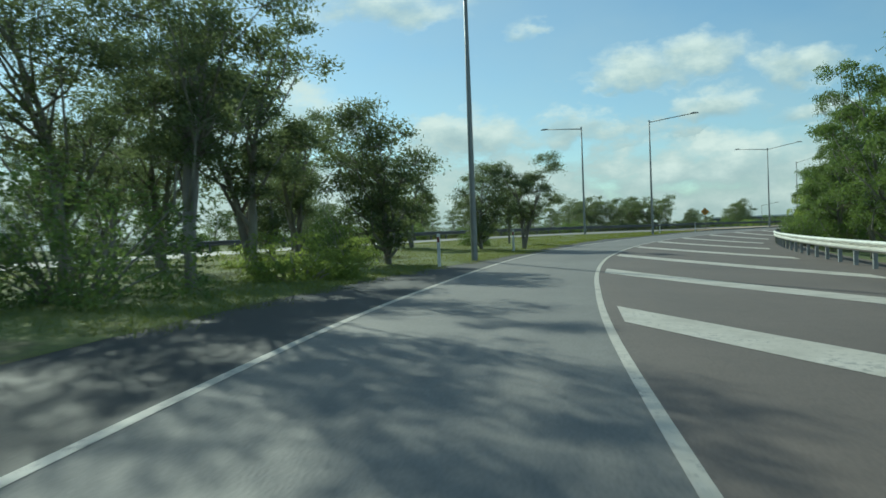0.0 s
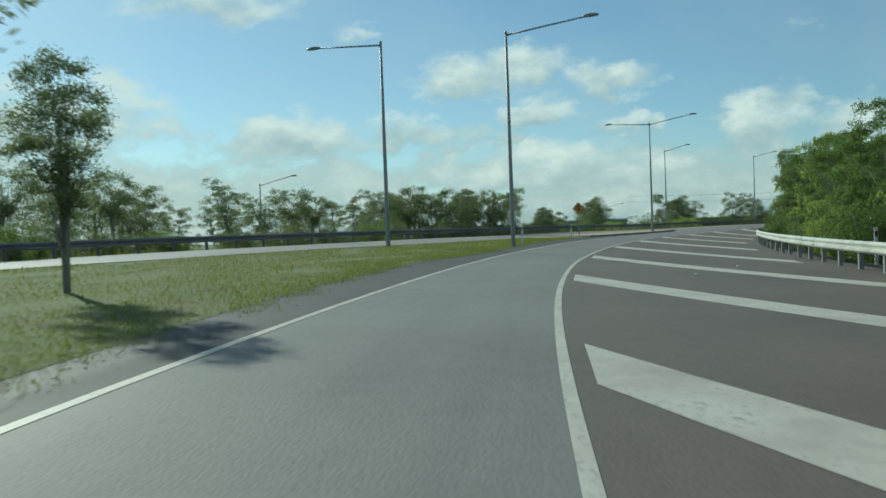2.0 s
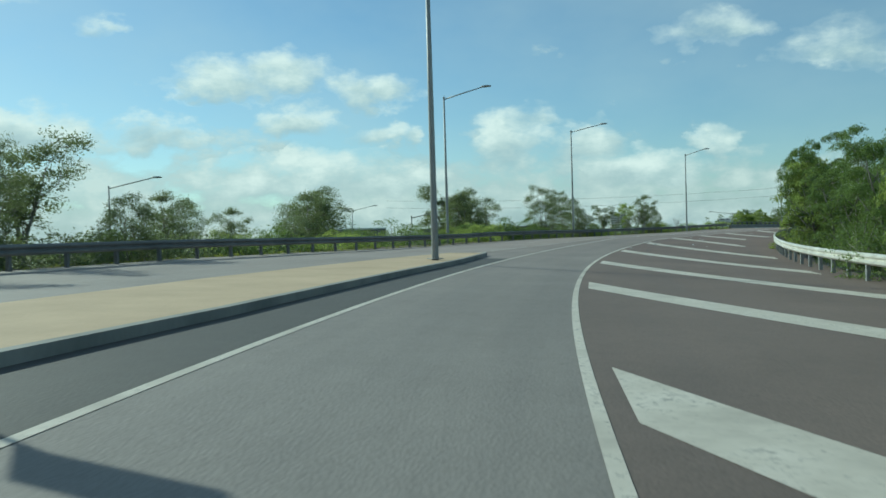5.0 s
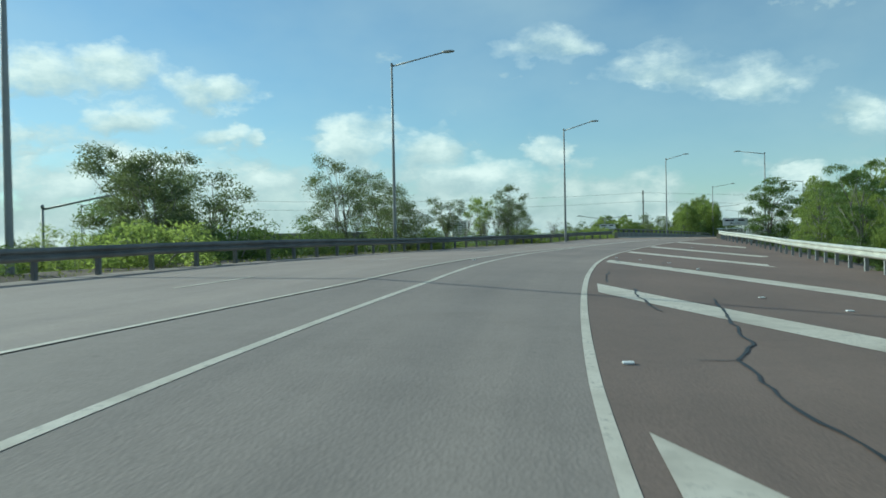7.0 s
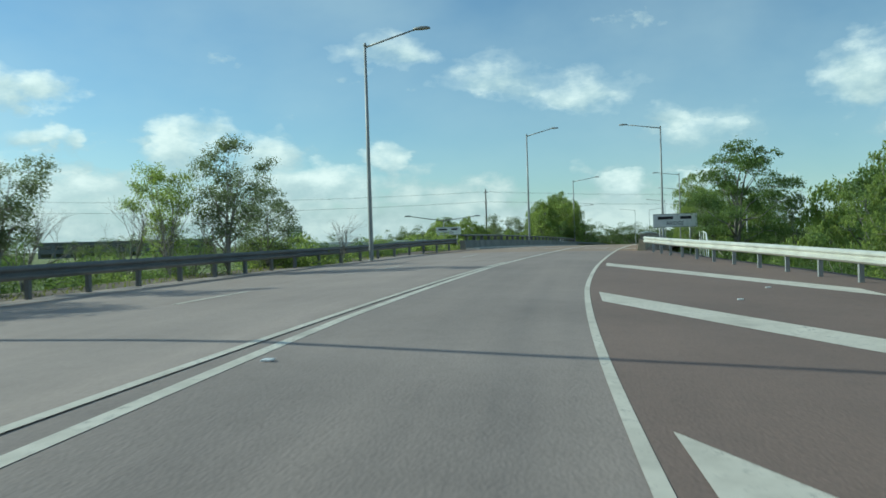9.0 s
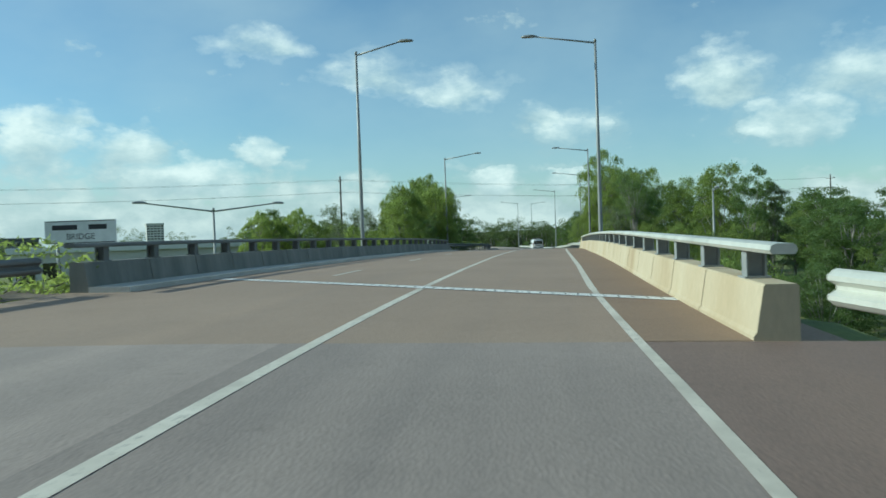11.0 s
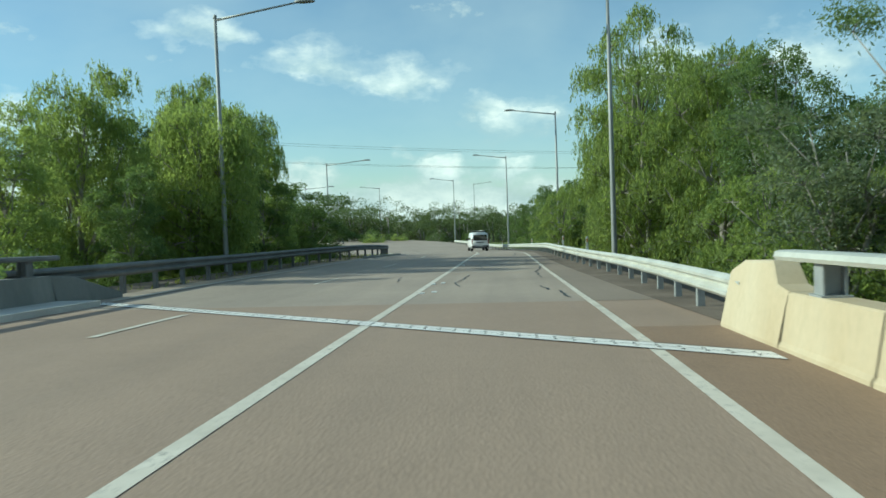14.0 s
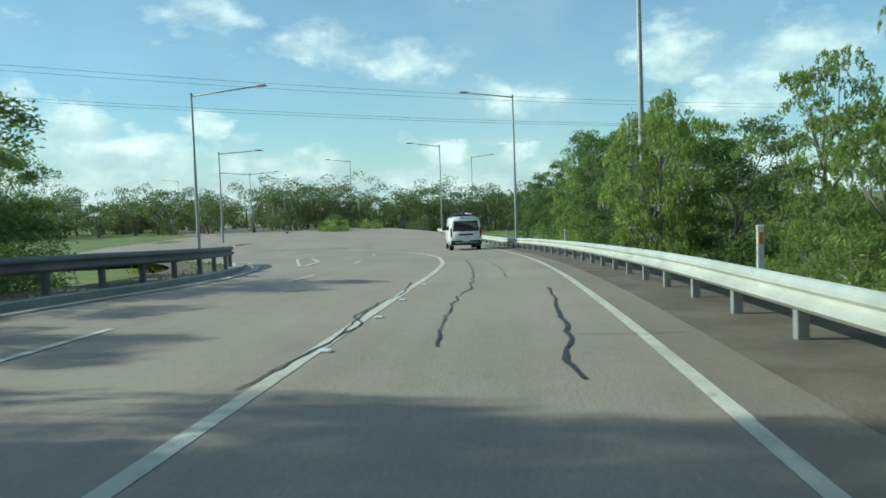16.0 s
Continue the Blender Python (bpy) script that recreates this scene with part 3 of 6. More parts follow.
def build_roads():
    setting(strip("road", -80, 206, lambda s: L_LINE(s) - 0.05, lambda s: R_LINE(s) + 0.035, 0.0, M_LANE), "worn grey asphalt lane of the curving ramp", "road")
    setting(strip("road", -80, 206, lambda s: R_LINE(s) + 0.035, lambda s: RAIL_R(s) + 1.2, 0.0, M_GORE, cols=3), "dark brown asphalt beside the lane under painted bars", "road")
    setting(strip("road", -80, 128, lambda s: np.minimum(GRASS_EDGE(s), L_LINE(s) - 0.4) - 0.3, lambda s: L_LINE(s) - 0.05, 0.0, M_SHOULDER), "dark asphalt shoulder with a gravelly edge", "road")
    setting(strip("road", -80, 128, lambda s: FAR_EDGE(s) - 1.0, NEAR_EDGE, 0.02, M_PALE, cols=7), "pale grey asphalt of the other carriageway", "road")
    setting(strip("road", 121.5, 206, lambda s: FAR_EDGE(s) - 1.0, lambda s: np.minimum(M_LINE_D(s) + 0.03, L_LINE(s) - 0.05), 0.002, M_PALE, cols=7), "pale grey asphalt carriageway joining the ramp", "road")
    setting(strip("road", 121.5, 206, lambda s: np.minimum(M_LINE_D(s) + 0.03, L_LINE(s) - 0.05), lambda s: L_LINE(s) - 0.05, 0.002, M_LANE), "darker asphalt wedge between the two painted lines", "road")
    setting(strip("road", 206, 266, -8.9, 3.0, 0.0, M_DECK, cols=3, thick=0.6), "reddish brown asphalt deck of the bridge", "road")
    setting(strip("road", 206.02, 262, lambda s: R_LINE(s) + 0.05, lambda s: BASE_R(s) + 0.02, 0.004, M_DECK_SIDE), "darker brown asphalt between edge line and bridge barrier", "road")
    setting(strip("road", 266, 336, lambda s: FAR_EDGE(s) - 0.9, 4.2, 0.0, M_APPROACH, cols=4), "grey cracked asphalt beyond the bridge", "road")
    setting(strip("road", 266, 345, lambda s: R_LINE(s) + 0.05, table((266, 2.48), (285, 2.15), (295, 1.98), (345, 1.95)), 0.004, M_EDGE), "browner asphalt between edge line and guard rail", "road")
    setting(strip("road", 336, 520, table((336, -26), (345, -30), (372, -30), (400, -24), (520, -20)), 4.2, 0.0, M_APPROACH, cols=6), "grey asphalt of the far bend", "road")


build_roads()


def painted(name, s0, s1, line, width, label, up=0.004, step=1.0):
    f = line if callable(line) else (lambda s: np.full_like(s, line))
    ob = strip(name, s0, s1, lambda s: f(s) - width / 2, lambda s: f(s) + width / 2, up, M_LINE, step)
    return setting(ob, label, "road marking")


def build_markings():
    painted("edge_line", -60, 212, R_LINE, 0.1, "wide solid white line painted on asphalt")
    painted("edge_line", 212, 350, R_LINE, 0.125, "solid white edge line on the bridge lane")
    painted("edge_line", -60, 166, L_LINE, 0.105, "solid white edge line along the ramp")
    painted("edge_line", 166, 350, L_LINE, 0.135, "solid white line between the lanes")
    painted("edge_line", 104, 192, M_LINE_D, 0.1, "solid white line of the joining carriageway", up=0.012)
    for s0, s1 in ((60, 206), (268, 330)):
        painted("edge_line", s0, s1, lambda s: FAR_EDGE(s) + 0.1, 0.1, "thin white line at the far road edge", up=0.028)
    lane = table((100, -10.5), (125, -8.0), (138, -6.8), (144, -6.45), (155, -6.2), (167, -6.35), (178, -6.35), (189, -5.97), (205, -5.3), (217, -4.85), (230, -4.85), (254, -5.1), (264, -5.1), (283, -4.8), (293, -4.35), (330, -5.2))
    starts = [142.1 + 11.5 * k for k in range(6)] + [217.6 + 11.05 * k for k in range(11)]
    for s0 in starts:
        ob = painted("lane_dash", s0, s0 + 2.9, lane, 0.11, "short white dash between the lanes", up=0.03 if s0 < 128 else 0.008, step=0.5)
        tagged(ob, group="lane dashes")
    # slanted bars of the painted island
    k = 0
    while True:
        s0 = float(np.interp(k, [0, 2, 10, 14, 15, 16, 17, 18, 19], [-10.1, 11.8, 99.2, 145.2, 156.8, 168.5, 179.3, 191.8, 203.0]))
        k += 1
        if s0 > 200:
            break
        end = 6.7 if s0 < 100 else 7.4
        end = min(end, float(RAIL_R(s0 - 9)) - 0.55)
        d0 = float(R_LINE(s0)) + 0.22
        n = 9
        dd = np.linspace(d0, end, n)
        if end - d0 < 1:
            continue
        sa = s0 - (dd - d0) * 2.15
        verts = np.concatenate([rd(sa, dd, 0.004), rd(sa - 2.0, dd, 0.004)])
        faces = [(i, i + n, i + n + 1, i + 1) for i in range(n - 1)]
        ob = part("painted_bar", mesh_from("painted_bar", verts, faces, M_LINE))
        setting(ob, "broad slanted white bar painted on the island", "road marking")
        tagged(ob, group="painted bars")


build_markings()


# ---------------------------------------------------------------- verges and island
def build_verges():
    setting(strip("verge", -80, 96, lambda s: NEAR_EDGE(s) + 0.1, GRASS_EDGE, 0.005, M_GRASS, cols=6), "mown green grass between the two roads", "grass")
    setting(strip("verge", -80, 345, lambda s: FAR_EDGE(s) - 3.0, lambda s: FAR_EDGE(s) - 0.95, -0.02, M_SOIL), "gravel edge under the far guard rail", "verge")
    setting(strip("verge", 262.5, 345, table((262, 2.6), (268, 2.4), (285, 2.1), (295, 1.93), (345, 1.9)), 5.0, 0.008, M_SOIL, cols=3), "bare earth with litter under the guard rail", "verge")


build_verges()


def loose_gravel():
    """Loose stones along the edge between the asphalt and the grass."""
    rng = np.random.default_rng(8)
    n = 3200
    st = rng.uniform(6, 97, n)
    hi = GRASS_EDGE(st)
    d = hi + rng.normal(size=n) * 0.28 + 0.1
    p = rd(st, np.minimum(d, L_LINE(st) - 0.25), 0.012)
    r = rng.uniform(0.004, 0.013, n)
    unit = np.array([(1, 0, 0), (0, 1, 0), (-1, 0, 0), (0, -1, 0), (0, 0, 0.7), (0, 0, -0.7)])
    an = rng.uniform(0, 6.28, n)
    c, q = np.cos(an), np.sin(an)
    turn = np.stack([np.stack([c, -q, 0 * c], -1), np.stack([q, c, 0 * c], -1), np.stack([0 * c, 0 * c, 1 + 0 * c], -1)], 1)
    v = np.einsum("nij,kj->nki", turn, unit) * (r[:, None, None] * rng.uniform(0.7, 1.3, (n, 6, 1))) + p[:, None]
    tri = np.array([(0, 1, 4), (1, 2, 4), (2, 3, 4), (3, 0, 4), (1, 0, 5), (2, 1, 5), (3, 2, 5), (0, 3, 5)])
    f = (tri[None] + 6 * np.arange(n)[:, None, None]).reshape(-1, 3)
    ob = part("gravel", mesh_from("gravel", v.reshape(-1, 3), f.tolist(), M_GRAVEL))
    tagged(ob, "loose grey stones along the edge of the asphalt", "gravel", kind="stuff")


loose_gravel()


def build_island():
    root = new("traffic_island")
    tagged(root, "long tan concrete traffic island with low kerb", "traffic island", kind="structure")
    left = lambda s: NEAR_EDGE(s) + 0.15
    right = table((94, -5.1), (97, -4.47), (102, -4.11), (117, -3.77), (122, -4.0), (126, -4.4))
    strip("ramp", 93.2, 97.1, lambda s: NEAR_EDGE(s) + 0.2, right, 0.03, M_PAVE, 1.0, 2, 0.2, root)
    strip("paving", 97, 124, left, right, 0.11, M_PAVE, 1.0, 3, 0.3, root)
    strip("kerb", 97, 124, right, lambda s: right(s) + 0.15, 0.12, M_CONC_GREY, 1.0, 2, 0.3, root)


build_island()


# ---------------------------------------------------------------- guard rails
def rail_profile():
    """The W of the beam: offset towards the road and height."""
    return [(0.0, 0.42), (0.03, 0.435), (0.075, 0.475), (0.075, 0.515), (0.005, 0.56), (0.005, 0.59), (0.075, 0.635), (0.075, 0.675), (0.03, 0.715), (0.0, 0.73)]


def guard_rail(label, s0, s1, line, side, lift=0.0, group="guard rails", steel=None):
    """side: -1 when the beam's face looks to the left."""
    root = new("guard_rail")
    tagged(root, label, "guard rail", group)
    prof = rail_profile()
    seg = 4.0
    k, s = 0, s0
    while s < s1 - 0.5:
        e = min(s + seg, s1)
        ss = np.linspace(s, e + 0.06, 4)
        off = line(ss) if callable(line) else np.full(4, line)
        verts, faces = [], []
        for back in (0, 1):
            for d, z in prof:
                verts += list(map(tuple, rd(ss, off + side * (d - 0.006 * back + 0.003 * (k % 2)), z + lift)))
        n, m = 4, len(prof)
        for back in (0, 1):
            for j in range(m - 1):
                for i in range(n - 1):
                    a = (back * m + j) * n + i
                    faces.append((a, a + 1, a + n + 1, a + n))
        for j in (0, m - 1):
            for i in range(n - 1):
                a, b = j * n + i, (m + j) * n + i
                faces.append((a, a + 1, b + 1, b))
        part("beam", mesh_from("beam", verts, faces, steel or M_STEEL), root)
        s, k = e, k + 1
    # C-shaped posts every two metres
    bm = box_bm(0.012, 0.11, 1.0, (0, 0, -0.3))
    box_bm(0.10, 0.012, 1.0, (side * -0.05, 0.055, -0.3), bm=bm)
    box_bm(0.10, 0.012, 1.0, (side * -0.05, -0.055, -0.3), bm=bm)
    box_bm(0.012, 0.05, 1.0, (side * -0.1, 0.03, -0.3), bm=bm)
    me = bm_mesh("post", bm, steel or M_POSTS)
    for s in np.arange(s0 + 1.0, s1, 2.0):
        d = float(line(s)) if callable(line) else line
        p = rd(s, d - side * 0.02, lift)
        m = Matrix.Translation(tuple(p)) @ Matrix.Rotation(radians(heading(s)), 4, "Z")
        part("post", me, root, m=m)
    return root


guard_rail("galvanised steel guard rail along the painted island", -58, 205, RAIL_R, -1)
RAIL_R2 = table((261, 2.6), (268, 2.95), (274, 3.05), (297, 2.6), (330, 2.7), (520, 2.7))
guard_rail("galvanised steel guard rail beyond the bridge", 261.5, 372, RAIL_R2, -1, lift=-0.14)
# the left rails take the darker steel with backlit shade painted in
guard_rail("weathered guard rail at the far road edge, coloured dark as backlit", 40, 212, lambda s: FAR_EDGE(s) - 0.7, 1, steel=M_RAIL_SHADE)
guard_rail("steel guard rail ending at the side road", 266, 319, table((266, -8.9), (275, -9.25), (287, -9.15), (304, -8.15), (311, -8.25), (316, -8.85), (320, -10.05)), 1, steel=M_RAIL_SHADE)


# ---------------------------------------------------------------- bridge barriers
def bridge_barrier(label, s0, s1, base, side, material, group="bridge barriers", steel=None, first=2.55, up=0.0):
    """side: +1 on the right of the road; first: length of the first panel; up: extra height."""
    root = new("bridge_barrier")
    tagged(root, label, "barrier", group)
    prof = [(0.0, -0.05), (0.0, 0.04), (0.03, 0.08), (0.10, 0.51 + up), (0.12, 0.53 + up), (0.40, 0.53 + up), (0.42, 0.51 + up), (0.42, -0.7)]
    step = 2.1
    s = s0
    while s < s1 - 0.3:
        e = min(s + (first if s == s0 else 2.36), s1)
        ss = np.linspace(s + 0.018, e - 0.018, 2)
        verts, faces = [], []
        for d, z in prof:
            verts += list(map(tuple, rd(ss, base(ss) + side * d, z)))
        m = len(prof)
        for j in range(m):
            a, b = 2 * j, 2 * ((j + 1) % m)
            faces.append((a, a + 1, b + 1, b))
        faces += [tuple(2 * j for j in range(m)), tuple(2 * j + 1 for j in range(m))[::-1]]
        part("panel", mesh_from("panel", verts, faces, material), root)
        s = e
    # recessed core that closes the joints
    ss = np.linspace(s0 + 0.05, s1 - 0.05, 30)
    core = [(0.06, -0.05), (0.10, 0.3), (0.15, 0.49 + up), (0.38, 0.49 + up), (0.38, -0.6)]
    n = len(ss)
    verts = np.concatenate([rd(ss, base(ss) + side * d, z) for d, z in core])
    faces = [(j * n + i, j * n + i + 1, (j + 1) * n + i + 1, (j + 1) * n + i) for j in range(len(core) - 1) for i in range(n - 1)]
    part("core", mesh_from("core", verts, faces, M_TAR), root, "dark joint filler")
    # posts: a front plate, a web and a back plate on a foot plate
    bm = box_bm(0.02, 0.2, 0.29, (side * -0.09, 0, 0))
    box_bm(0.17, 0.014, 0.29, (0, 0, 0), bm=bm)
    box_bm(0.02, 0.2, 0.29, (side * 0.09, 0, 0), bm=bm)
    box_bm(0.26, 0.28, 0.02, (0, 0, 0), bm=bm)
    me = bm_mesh("post", bm, steel or M_POSTS)
    for s in np.arange(s0 + 0.9, s1, step):
        p = rd(s, float(base(s)) + side * 0.25, 0.53 + up)
        part("post", me, root, m=Matrix.Translation(tuple(p)) @ Matrix.Rotation(radians(heading(s)), 4, "Z"))
    # the rail on top, an oval box in lengths
    sec = [(-0.11, 0.0), (-0.13, 0.035), (-0.115, 0.08), (-0.07, 0.095), (0.07, 0.095), (0.1, 0.08), (0.11, 0.035), (0.09, 0.0)]
    s = s0 - 0.3
    while s < s1 + 0.2:
        e = min(s + 8.4, s1 + 0.3)
        ss = np.linspace(s, e - 0.015, 5)
        verts = np.concatenate([rd(ss, base(ss) + side * (0.2 + d), 0.82 + up + z) for d, z in sec])
        n, m = 5, len(sec)
        faces = [(j * n + i, j * n + i + 1, ((j + 1) % m) * n + i + 1, ((j + 1) % m) * n + i) for j in range(m) for i in range(n - 1)]
        faces += [tuple(j * n for j in range(m)), tuple(j * n + n - 1 for j in range(m))[::-1]]
        part("rail", mesh_from("rail", verts, faces, steel or M_STEEL), root)
        s = e
    return root


def end_block(root, s, heights, base, side, material):
    """A cast block that closes a barrier; heights at stations after s."""
    ss = np.array([s + h[0] for h in heights])
    top = np.array([h[1] for h in heights])
    front = base(ss)
    prof = [(np.zeros_like(ss), np.full_like(ss, -0.05)), (np.zeros_like(ss), np.full_like(ss, 0.04)), (0.11 * top / 0.56, top - 0.03), (0.13 * top / 0.56, top), (np.full_like(ss, 0.42), top), (np.full_like(ss, 0.42), np.full_like(ss, -0.7))]
    n, m = len(ss), len(prof)
    verts = np.concatenate([rd(ss, front + side * d, z) for d, z in prof])
    faces = [(j * n + i, j * n + i + 1, ((j + 1) % m) * n + i + 1, ((j + 1) % m) * n + i) for j in range(m) for i in range(n - 1)]
    faces += [tuple(j * n for j in range(m)), tuple(j * n + n - 1 for j in range(m))[::-1]]
    part("end_block", mesh_from("end_block", verts, faces, material), root, "cast concrete end block")


barrier = bridge_barrier("yellowed concrete bridge barrier topped by a grey steel rail", 206, 260, BASE_R, 1, M_CONC)
end_block(barrier, 260.01, [(0, 0.53), (0.35, 0.58), (0.6, 0.8), (1.5, 0.78), (1.9, 0.66)], BASE_R, 1, M_CONC)
# concrete and rail here carry the shaded side in their colour
barrier = bridge_barrier("shaded grey concrete bridge parapet with a top rail", 213, 267, BASE_L, -1, M_PARAPET_SHADE, steel=M_RAIL_SHADE, up=0.06)
end_block(barrier, 267.01, [(0, 0.59), (0.8, 0.55), (1.8, 0.3), (2.6, 0.12)], BASE_L, -1, M_PARAPET_SHADE)


def bridge_support(s, wide, label):
    """A wall under the deck, down to the ground."""
    top = rd([s - wide / 2, s + wide / 2], [-8.2, -8.2], -0.55), rd([s - wide / 2, s + wide / 2], [2.4, 2.4], -0.55)
    up = [top[0][0], top[0][1], top[1][1], top[1][0]]
    verts = [tuple(v) for v in up] + [(v[0], v[1], -6.2) for v in up]
    ob = part("bridge_pier", mesh_from("bridge_pier", verts, [(0, 1, 2, 3), (7, 6, 5, 4), (0, 4, 5, 1), (1, 5, 6, 2), (2, 6, 7, 3), (3, 7, 4, 0)], M_CONC_GREY))
    setting(ob, label, "bridge pier")


for s_, w_ in ((213.5, 1.2), (229.5, 0.9), (246.5, 0.9), (262.5, 1.2)):
    bridge_support(s_, w_, "plain concrete wall carrying the bridge deck")


# ---------------------------------------------------------------- street lamps
def street_lamp(x, y, top, arms, label, base=None):
    """arms: directions in the plan, degrees from +x."""
    z0 = gz(x, y) if base is None else base
    root = new("street_lamp")
    root.location = (x, y, z0)
    tagged(root, label, "street lamp", "street lamps")
    h = top - z0
    part("pole", tube("pole", [(0, 0, -0.3), (0, 0, 0.02), (0, 0, h * 0.5), (0, 0, h)], [0.112, 0.112, 0.088, 0.058], M_POLE, 10), root)
    part("base_plate", bm_mesh("base_plate", box_bm(0.4, 0.4, 0.03, (0, 0, 0.02), 0.006), M_POLE), root)
    part("cap", tube("cap", [(0, 0, h), (0, 0, h + 0.12), (0, 0, h + 0.16)], [0.07, 0.07, 0.03], M_POLE, 10), root)
    for a, length, rise in arms:
        c, s = math.cos(radians(a)), math.sin(radians(a))
        pts = [(c * t, s * t, h - 0.05 + rise * t / length) for t in (0.0, length * 0.5, length)]
        arm = part("arm", tube("arm", pts, [0.05, 0.042, 0.036], M_POLE, 8), root)
        bm = bmesh.new()
        bmesh.ops.create_uvsphere(bm, u_segments=12, v_segments=8, radius=1.0)
        for v in bm.verts:
            v.co.z = max(v.co.z, -0.45)
            v.co = Vector((v.co.x * 0.42, v.co.y * 0.17, v.co.z * 0.10))
        lamp = bm_mesh("lantern", bm, M_POLE, True)
        m = Matrix.Translation((c * (length + 0.3), s * (length + 0.3), h - 0.03 + rise)) @ Matrix.Rotation(radians(a), 4, "Z")
        part("lantern", lamp, root, m=m)
    return root


def to(x0, y0, x1, y1):
    return math.degrees(math.atan2(y1 - y0, x1 - x0))


def build_lamps():
    one = "tall grey lamp with one arm"
    two = "tall grey lamp with two arms"
    def road_side(x, y, side, length=3.2, rise=0.5):
        s, d = sd_of(np.array([x]), np.array([y]))
        k = int(np.clip(np.searchsorted(LS, s[0]), 0, len(LS) - 1))
        nx, ny = (LT[k, 1], -LT[k, 0])
        return (math.degrees(math.atan2(ny * side, nx * side)), length, rise)
    street_lamp(1.07, 27.75, 9.2, [road_side(1.07, 27.75, 1, 3.6, 0.5)], one + " on the grass verge")
    street_lamp(13.3, 75.2, 9.73, [(to(13.29, 75.18, 10.05, 77.77), 3.7, 0.35)], one + " reaching over the other road")
    street_lamp(19.2, 73.45, 9.88, [(to(19.24, 73.44, 22.77, 70.68), 3.9, 0.3)], one + " beside the ramp")
    street_lamp(44.05, 108.15, 10.29, [(to(44.05, 108.15, 47.13, 105.05), 3.9, 0.55), (to(44.05, 108.15, 41.0, 111.3), 3.9, 0.42)], two + " on the concrete island", base=-0.1)
    street_lamp(60.2, 136.0, 10.5, [road_side(60.2, 136.0, 1, 2.9, 0.6)], one + " behind the guard rail")
    street_lamp(83.8, 151.5, 11.0, [road_side(83.8, 151.5, 1, 3.2, 0.5)], one + " behind the guard rail")
    street_lamp(109.4, 160.7, 10.14, [road_side(109.4, 160.7, 1, 2.4, 0.6)], one + " near the bridge end")
    street_lamp(146.92, 175.8, 10.75, [road_side(146.92, 175.8, 1, 2.3, 0.55)], one + " outside the bridge parapet", base=0.2)
    street_lamp(152.22, 164.86, 10.8, [road_side(152.22, 164.86, -1, 3.0, 0.5)], one + " outside the bridge barrier", base=0.2)
    street_lamp(187.26, 193.42, 9.23, [road_side(187.26, 193.4, 1, 3.2, 0.5)], one + " among trees")
    street_lamp(193.6, 179.83, 9.56, [road_side(193.6, 179.83, -1, 3.0, 0.4)], one + " behind the guard rail")
    street_lamp(222.65, 191.25, 9.06, [road_side(222.65, 191.25, -1, 3.2, 0.4)], one + " behind the guard rail")
    street_lamp(254.5, 207.75, 8.5, [road_side(254.5, 207.75, -1, 3.4, 0.4)], one + " on the outside of the bend")
    street_lamp(284.57, 228.9, 7.68, [road_side(284.57, 228.9, -1, 3.4, 0.4)], one + " on the outside of the bend")
    street_lamp(232.8, 219.2, 7.33, [(to(232.83, 219.18, 233.98, 214.7), 4.0, 0.3)], one + " at the side road")
    street_lamp(259.1, 240.7, 6.4, [(to(259.1, 240.7, 262, 238), 3.6, 0.3)], one + " on the far grass", base=-3.2)
    street_lamp(292.8, 264.8, 6.2, [(-50, 3.6, 0.3), (130, 3.6, 0.3)], two + " on the far grass", base=-3.3)
    street_lamp(310, 258, 8.3, [(130, 3.4, 0.4)], one + " at the far junction", base=-3.3)
    street_lamp(330, 245, 9.0, [(-60, 3.4, 0.4)], one + " at the far junction", base=-3.3)
    street_lamp(345, 300, 8.0, [(130, 3.4, 0.4)], one + " beyond the junction", base=-3.3)
    street_lamp(350, 335, 9.0, [(140, 3.4, 0.4)], one + " beyond the junction", base=-3.3)
    street_lamp(145.86, 185.2, 3.15, [(-17, 3.9, 0.45), (163, 3.9, 0.45)], two + " on the road under the bridge", base=-5.0)
    street_lamp(168.1, 162.4, 3.6, [(200, 1.2, 0.2)], "slim pale lamp with a short arm below the bridge", base=-5.0)
    for x, y, top in ((6.8, 115.1, 5.7), (39.3, 150.7, 5.0), (82, 206, 5.2), (64.4, 150, 2.4)):
        street_lamp(x, y, top, [(-32, 3.4, 0.7)], one + " on the lower road", base=-5.0 if y == 150 else -3.0)


build_lamps()


